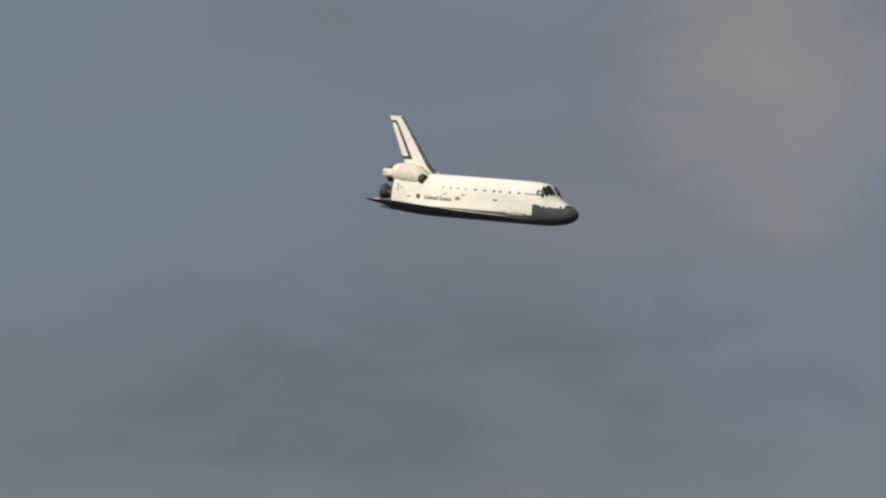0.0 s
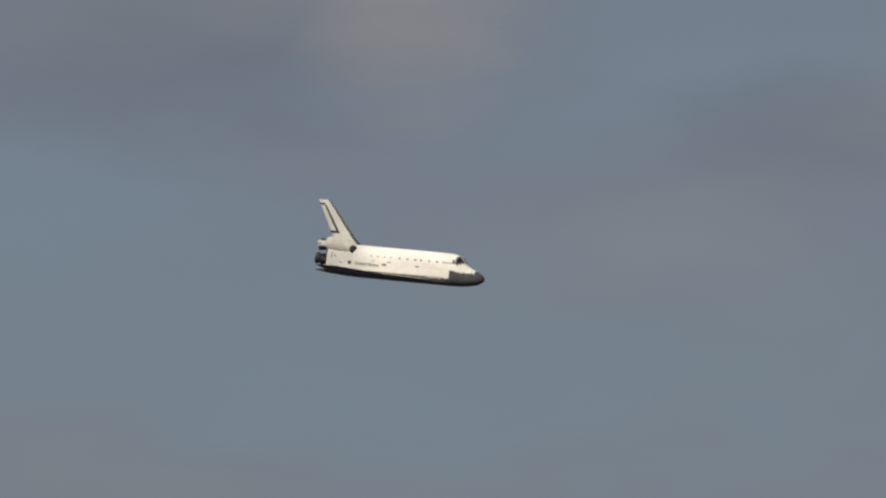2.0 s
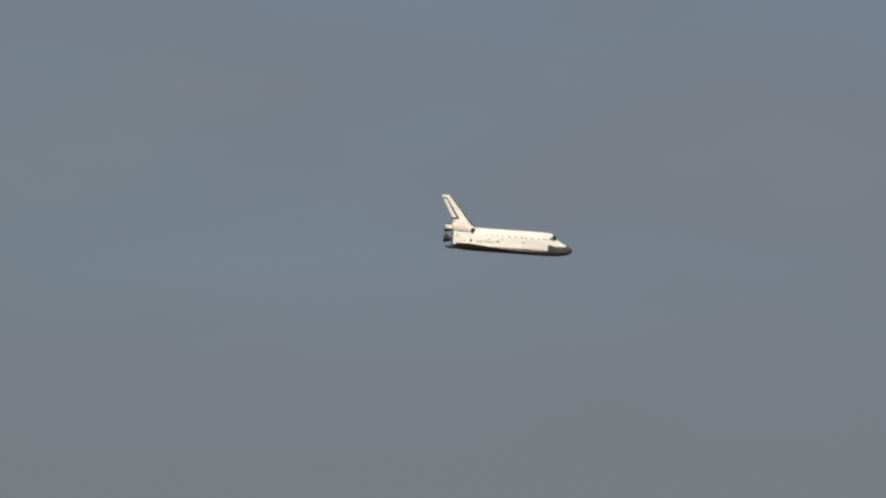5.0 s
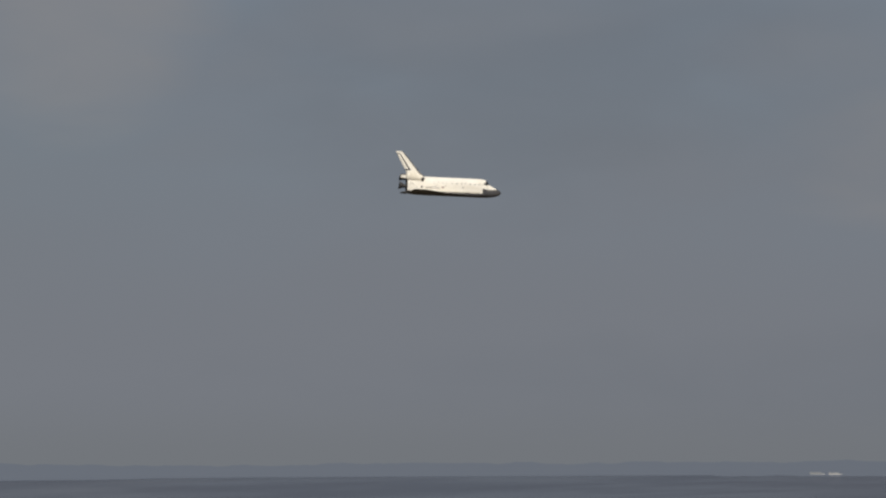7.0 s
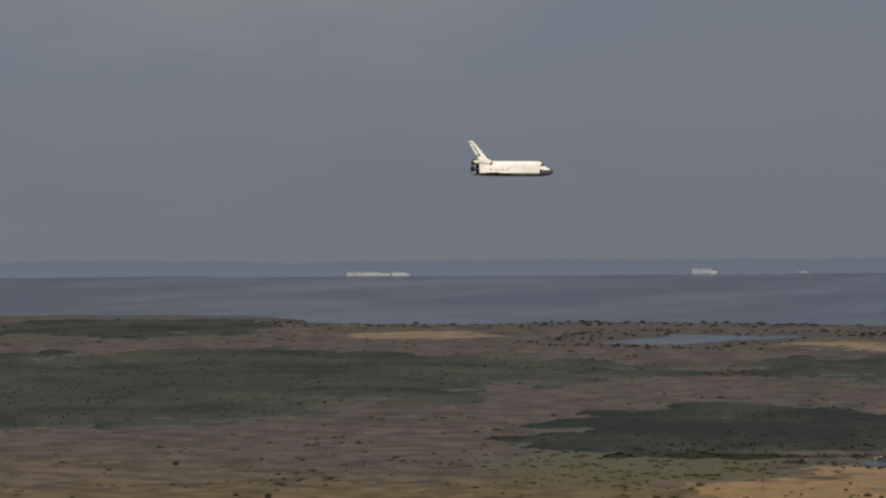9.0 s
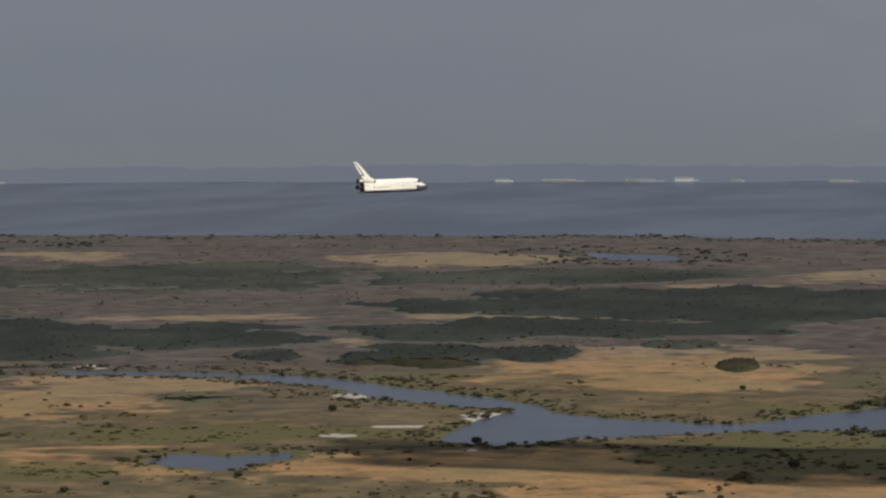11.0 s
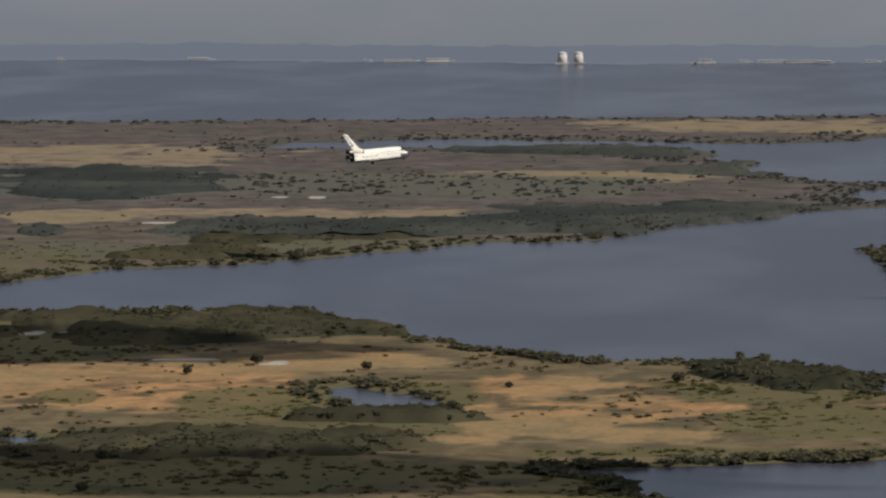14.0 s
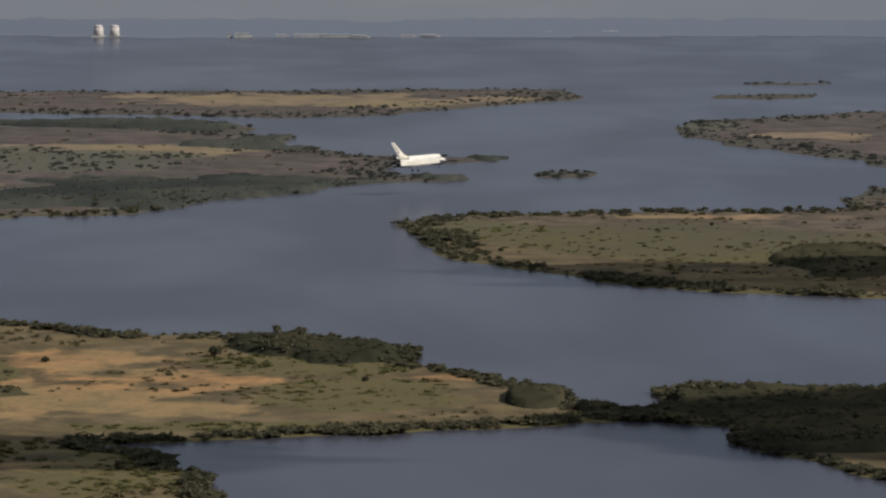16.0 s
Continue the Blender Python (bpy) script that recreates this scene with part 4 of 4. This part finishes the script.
def plate(name, x, z, w, h, mat, root, side=-1, label="", lift=0.025, tilt=0.0):
    """A thin panel lying on the hull's side."""
    n = 4
    front, back = [], []
    for i in range(n + 1):
        for j in (0, 1):
            zz = z - h / 2 + h * j
            xx = x - w / 2 + w * i / n + tilt * (zz - z)
            y = side * (side_y(xx, zz) + lift)
            front.append((xx, y, zz))
            back.append((xx, y - side * 0.12, zz))
    k = len(front)
    faces = []
    for i in range(n):
        a = 2 * i
        faces += [(a, a + 2, a + 3, a + 1), (k + a, k + a + 1, k + a + 3, k + a + 2), (a, k + a, k + a + 2, a + 2), (a + 1, a + 3, k + a + 3, k + a + 1)]
    faces += [(0, 1, k + 1, k), (2 * n, k + 2 * n, k + 2 * n + 1, 2 * n + 1)]
    me = mesh_of(name, front + back, faces, mat, False)
    bm = bmesh.new()
    bm.from_mesh(me)
    bmesh.ops.recalc_face_normals(bm, faces=bm.faces)
    bm.to_mesh(me)
    bm.free()
    return part(name, me, root, label)


def lettering(text, x, z, size, mat, root, side=-1):
    cu = bpy.data.curves.new("lettering", "FONT")
    cu.body, cu.size, cu.extrude = text, size, 0.02
    ob = bpy.data.objects.new("lettering", cu)
    scene.collection.objects.link(ob)
    me = bpy.data.meshes.new_from_object(ob.evaluated_get(bpy.context.evaluated_depsgraph_get()))
    bpy.data.objects.remove(ob)
    me.name = "lettering"
    me.materials.clear()
    me.materials.append(mat)
    ob = part("lettering", me, root, "dark lettering on the white side")
    ob.matrix_basis = pose(x, side * (side_y(x, z + size * 0.3) + 0.05), z, 90, 0, 0 if side < 0 else 180)
    return ob


def build_windows(cabin):
    for side in (-1, 1):
        # windscreen panes, from the middle outwards
        for x0, x1, a0, a1 in ((-4.35, -5.35, 62, 86), (-4.6, -5.6, 38, 60), (-5.0, -6.2, 22, 37)):
            grid, n = [], 4
            for i in range(n + 1):
                for j in range(n + 1):
                    x = x0 + (x1 - x0) * i / n
                    y, z = hull_point(x, a0 + (a1 - a0) * j / n)
                    grid.append((x + 0.03, side * (y + 0.03), z + 0.035))
            faces = [(i * (n + 1) + j, i * (n + 1) + j + 1, (i + 1) * (n + 1) + j + 1, (i + 1) * (n + 1) + j) for i in range(n) for j in range(n)]
            if side < 0:
                faces = [f[::-1] for f in faces]
            me = mesh_of("windscreen_pane", grid, faces, GLASS)
            ob = part("windscreen_pane", me, cabin, "dark cockpit window pane")
            m = ob.modifiers.new("thick", "SOLIDIFY")
            m.thickness, m.offset = 0.05, 0


def build_gear(root):
    """Nose and main legs; each one turns about its hinge at the top."""
    legs = []
    for name, x, y, long in (("nose_gear", -5.8, 0.0, 2.5), ("main_gear", -21.6, -3.3, 3.1), ("main_gear", -21.6, 3.3, 3.1)):
        leg = part(name, turned(name, [(0.1, 0.10), (0.0, 0.17), (-long * 0.55, 0.17), (-long * 0.56, 0.11), (-long, 0.11)], STEEL, 14, "z"), root, "steel landing gear leg with two wheels")
        r = 0.42 if name == "nose_gear" else 0.56
        for s in (-1, 1):
            tyre = turned("tyre", [(-0.17, r * 0.55), (-0.17, r * 0.85), (-0.1, r), (0.1, r), (0.17, r * 0.85), (0.17, r * 0.55)], RUBBER, 20)
            ob = part("tyre", tyre, leg, "black tyre")
            ob.matrix_basis = pose(0, s * 0.34, -long, 0, 0, 90)
            rim = part("rim", turned("rim", [(-0.12, 0.08), (-0.15, r * 0.54), (0.15, r * 0.54), (0.12, 0.08)], STEEL, 16), leg)
            rim.matrix_basis = pose(0, s * 0.34, -long, 0, 0, 90)
        brace = part("drag_brace", box_mesh("drag_brace", 0.12, 0.12, long * 0.75, STEEL, bevel=0.02), leg)
        brace.matrix_basis = pose(0.05, 0, -long * 0.62, 0, 38, 0)
        legs.append((leg, x, y))
    return legs


orbiter = thing("orbiter", "white and black winged spaceplane gliding in to land", "spaceplane")
skin = build_hull(orbiter)
for s in (-1, 1):
    build_wing(orbiter, s)
    build_pod(orbiter, s)
build_fin(orbiter)
build_engines(orbiter)
build_windows(skin["cabin"])
GEAR = build_gear(orbiter)
for side in (-1, 1):
    body = skin["body"]
    lettering("United States", -26.6 if side < 0 else -21.5, 2.3, 0.95, LETTER, body, side)
    plate("flag", -20.4, 2.75, 0.9, 0.5, RED, body, side, "small red and blue flag patch")
    plate("flag_canton", -20.2, 2.87, 0.4, 0.27, BLUE, body, side, "blue flag corner", 0.05)
    plate("round_emblem", -27.7, 2.65, 0.66, 0.66, MARK, body, side, "small dark emblem")
    plate("vent_port", -29.5, 2.5, 0.5, 0.16, SOOT, body, side, "small dark vent")
    plate("vent_port", -22.8, 3.3, 0.55, 0.13, SOOT, body, side)
    plate("vent_port", -19.4, 3.35, 0.7, 0.13, SOOT, body, side)
    plate("vent_port", -13.4, 3.0, 0.8, 0.2, SOOT, body, side)
    for k in range(3):
        plate("thruster_port", -31.6, 3.4 + 0.42 * k, 0.2, 0.24, SOOT, body, side, "dark thruster port")
        plate("thruster_port", -31.0 + 0.34 * (k % 2), 3.6 + 0.3 * (k // 2), 0.16, 0.16, SOOT, body, side)
    for x in (-17.3, -15.6, -13.9, -12.7, -11.0, -9.3):
        plate("door_latch", x, 4.3, 0.42, 0.26, SOOT, skin["door_right" if side < 0 else "door_left"], side, "dark latch opening")
    for x in (-19.1, -20.5, -21.9, -23.3):
        plate("door_latch", x, 4.3, 0.3, 0.2, MARK, skin["door_right" if side < 0 else "door_left"], side)
    plate("stained_panel", -9.6, 2.1, 3.0, 2.0, SCORCHED, body, side, "buff stained panel", 0.012)
    plate("hatch", -5.9, 3.5, 1.1, 1.1, BLANKET, skin["cabin"], side, "round-cornered crew hatch", 0.012)
    plate("name_strip", -7.2, 4.3, 2.2, 0.12, MARK, skin["cabin"], side, "thin dark name strip")
    plate("sill_strip", -14.0, 1.5, 12.0, 0.26, SCORCHED, body, side, "buff strip above the dark belly", 0.02)
    plate("nose_thruster_panel", -2.75, 3.0, 1.3, 0.7, BLANKET, skin["cabin"], side, "white forward thruster panel", 0.03, 0.3)
    plate("nose_panel_seam", -3.55, 3.1, 0.16, 0.9, SOOT, skin["cabin"], side, "dark seam round the thruster panel", 0.035, 0.5)
    plate("nose_thruster_port", -2.3, 2.85, 0.22, 0.22, SOOT, skin["nose"], side, "dark thruster port", 0.06)


# ---- the town on the far shore ----
TOWN = [(4.99, 4490, 12.2, 14), (4.76, 4491, 12.2, 14), (3.11, 4483, 5.1, 8), (2.93, 4484, 15.4, 8), (2.36, 4519, 11.6, 4), (1.97, 4522, 32, 4),
        (1.56, 4510, 32, 4.5), (1.23, 4496, 16, 4.5), (0.54, 4535, 14, 3), (0.23, 4538, 18, 3.2), (-1.55, 4640, 14.6, 3.3), (-1.75, 4643, 5.3, 3.3),
        (-2.4, 4635, 18.5, 6), (14.15, 4690, 26, 3), (12.24, 4690, 8, 3), (10.25, 4660, 26, 3.3), (7.82, 4590, 8, 3), (7.37, 4580, 32, 3.2),
        (6.8, 4560, 26, 6)]
TOWN_WEST = [(19.04, 4735, 16.7, 4), (18.22, 4725, 40, 3.3), (17.04, 4720, 36, 3.3), (16.41, 4715, 22.4, 7.2), (15.66, 4710, 13.3, 3.3), (27.75, 4800, 23.3, 8.2),
             (26.3, 4800, 9.6, 3), (32.65, 4785, 41, 6.1), (32.14, 4785, 16.3, 4.8), (38.64, 4840, 12.3, 3.6), (38.9, 4845, 13.7, 4.1)]


def build_house(az, d, wide, high):
    x, y = polar(az, d)
    tower = high > 10
    m = pose(float(x), float(y), 0.3, 0, 0, az)
    house = thing("tower_block" if tower else "shore_building", "pale tower block on the far shore" if tower else "low pale building on the far shore", "building", "far shore town", m)
    deep = min(wide, 14)
    high *= 0.95 if tower else 0.6
    if tower:
        part("wall", turned("wall", [(0, wide * 0.48), (high * 0.5, wide * 0.45), (high * 0.86, wide * 0.41)], TOWER, 24, "z"), house)
        part("roof", turned("roof", [(high * 0.86, wide * 0.42), (high * 0.96, wide * 0.38), (high * 1.03, wide * 0.24), (high * 1.05, 0.3)], TOWER, 24, "z"), house, "rounded pale top")
        part("plinth", box_mesh("plinth", wide * 1.3, deep, high * 0.12, PLASTER, (0, 0, 0), 0.1), house, "low pale plinth")
    else:
        part("wall", box_mesh("wall", wide, deep, high, PLASTER, bevel=0.05), house)
        part("annex", box_mesh("annex", wide * 0.35, deep * 0.6, high * 0.55, PLASTER, (wide * 0.62, 0, 0), 0.05), house)
    if not tower:
        part("roof", box_mesh("roof", wide + 0.8, deep + 0.8, 0.5, ROOFING, (0, 0, high)), house)


for row in TOWN + TOWN_WEST:
    build_house(*row)


# ---- palms and single trees on the near marsh ----
def crown_mesh(seed, r, n, mat):
    """Many small leaf tufts round a hollow, uneven crown."""
    rnd = random.Random(seed)
    verts, faces = [], []
    for _ in range(n):
        u = Vector((rnd.gauss(0, 1), rnd.gauss(0, 1), rnd.gauss(0, 0.75))).normalized() * r * rnd.uniform(0.45, 1.05)
        u.z = u.z * 0.7
        s = r * rnd.uniform(0.16, 0.34)
        a, b = Vector((rnd.gauss(0, 1), rnd.gauss(0, 1), rnd.gauss(0, 1))).normalized(), Vector((rnd.gauss(0, 1), rnd.gauss(0, 1), rnd.gauss(0, 1))).normalized()
        c = a.cross(b).normalized()
        k = len(verts)
        verts += [u + a * s, u - a * s, u + b * s, u - b * s * 0.8, u + c * s * 0.7]
        faces += [(k, k + 2, k + 4), (k + 2, k + 1, k + 4), (k + 1, k + 3, k + 4), (k + 3, k, k + 4), (k, k + 3, k + 1, k + 2)]
    return mesh_of("crown", verts, faces, mat, False)


def trunk_mesh(high, r):
    rings = []
    for i in range(5):
        f = i / 4
        rings.append([(0.15 * high * 0.2 * f * f + math.cos(a) * r * (1 - 0.45 * f), math.sin(a) * r * (1 - 0.45 * f), high * f) for a in [2 * math.pi * j / 8 for j in range(8)]])
    return rings_mesh("trunk", rings, BARK)


def fronds_mesh(seed, long):
    rnd = random.Random(seed)
    verts, faces = [], []
    for i in range(18):
        a, lift = 2.4 * i, rnd.uniform(-0.5, 0.9)
        d, side = Vector((math.cos(a), math.sin(a), 0)), Vector((-math.sin(a), math.cos(a), 0))
        k = len(verts)
        for f in (0, 0.35, 0.7, 1.0):
            c = d * long * f + Vector((0, 0, long * (lift * f - 0.9 * f * f)))
            w = 0.42 * long * (0.15 + f * (1 - f) * 2.2 + 0.02)
            verts += [c + side * w, c - side * w, c + Vector((0, 0, 0.12))]
        for q in range(3):
            o = k + 3 * q
            faces += [(o, o + 3, o + 5, o + 2), (o + 2, o + 5, o + 4, o + 1)]
    return mesh_of("fronds", verts, faces, LEAF, False)


def build_trees():
    rnd = random.Random(5)
    palm = thing("palm_tree", "cabbage palm with a bare trunk and dark round crown", "palm", "palms on the marsh")
    part("trunk", trunk_mesh(6.4, 0.32), palm)
    top = part("fronds", fronds_mesh(3, 1.9), palm)
    top.location = (0.2, 0, 6.5)
    spots = [(2.42, 1532, 1.15), (2.02, 1530, 1.05)] + [(2.62 - 0.07 * i + rnd.uniform(-0.02, 0.02), 1500 + rnd.uniform(-6, 6), rnd.uniform(0.6, 0.85)) for i in range(11)]
    for k, (az, d, s) in enumerate(spots):
        x, y = polar(az, d)
        m = pose(float(x), float(y), 0.3, 0, 0, rnd.uniform(0, 360))
        if k == 0:
            palm.matrix_basis, palm.scale = m, (s, s, s)
            first = palm
        else:
            copy_thing(first, m).scale = (s, s, s)
    tree = thing("tree", "round dark green shore oak", "tree", "single trees on the marsh")
    part("trunk", trunk_mesh(2.4, 0.28), tree)
    crown = part("crown", crown_mesh(9, 2.6, 260, LEAF), tree)
    crown.location = (0.1, 0, 3.0)
    k = 0
    for (x, y, z), s in zip(LONE.tolist(), LONE_SIZE.tolist()):
        if k >= 110:
            break
        m = pose(x, y, 0.3, 0, 0, rnd.uniform(0, 360))
        q = s / 5.0
        if k == 0:
            tree.matrix_basis, tree.scale = m, (q, q, q)
        else:
            copy_thing(tree, m).scale = (q, q, q)
        k += 1


build_trees()


# ---- what moves ----
GLIDE = [
    (0, -524.97, -239.61, 275.13, 9.72, 80.91), (0.5, -589.23, -195.76, 279.08, 9.31, 78.42), (1, -651.25, -151.78, 283.01, 8.85, 76.72),
    (1.5, -714.89, -76.6, 279.87, 8.36, 73.19), (2, -768.78, -4.93, 278.27, 7.84, 70.82), (2.5, -812.83, 84.1, 282.03, 7.31, 67.75),
    (3, -846.69, 180.99, 281.18, 6.78, 64.7), (3.5, -872.23, 278.03, 276.15, 6.25, 62.06), (4, -892.62, 372.61, 266.24, 5.71, 59.84),
    (6.5, -929.05, 889.5, 236.56, 3.13, 50.37), (7, -937.86, 991.07, 226.41, 2.64, 49.48), (7.5, -922.08, 1113.21, 207.57, 2.14, 47.76),
    (8, -896.2, 1235.67, 190.39, 1.66, 45.86), (10.5, -702.7, 1698.44, 118.68, -0.68, 40.24), (11, -642.96, 1755.66, 106.22, -1.12, 39.55),
    (11.5, -579.03, 1801.49, 95.86, -1.53, 38.9), (12, -512.21, 1838.77, 85.9, -1.92, 37.76), (12.5, -445.45, 1871.43, 77.18, -2.27, 36.55),
    (13, -379.2, 1904.58, 69.05, -2.57, 35.34), (13.5, -314.58, 1943.27, 61.27, -2.82, 34.5), (14, -251.6, 1991.88, 53.3, -2.98, 33.93),
    (14.5, -189.42, 2053.05, 44.43, -3.05, 33.02), (15, -127.72, 2126.49, 35.45, -3.01, 32.16), (15.5, -63.7, 2206.32, 26.56, -2.82, 31.22),
    (16, 2.44, 2277.51, 17.46, -2.47, 30.35)]


def bank(t):
    """The small roll in the turn on to the final approach."""
    return float(np.interp(t, [0, 1, 2.5, 4, 7, 8, 10.5, 12.5, 16], [1.2, 1.8, 1.5, 0.8, -1.8, -2.4, -2.8, -3.0, -2.4]))


def motions():
    walk(orbiter, [(t, pose(x, y, z, 0, ry, rz) @ pose(0, 0, 0, bank(t))) for t, x, y, z, ry, rz in GLIDE])
    for leg, x, y in GEAR:
        def leg_at(k):
            return pose(x, y, 0.95, k * 88 * (y < 0) - k * 88 * (y > 0), -k * 86 * (y == 0), 0)

        walk(leg, [(0, leg_at(1)), (13.0, leg_at(1)), (13.8, leg_at(0.75)), (14.6, leg_at(0.4)), (15.6, leg_at(0)), (16, leg_at(0))])


motions()
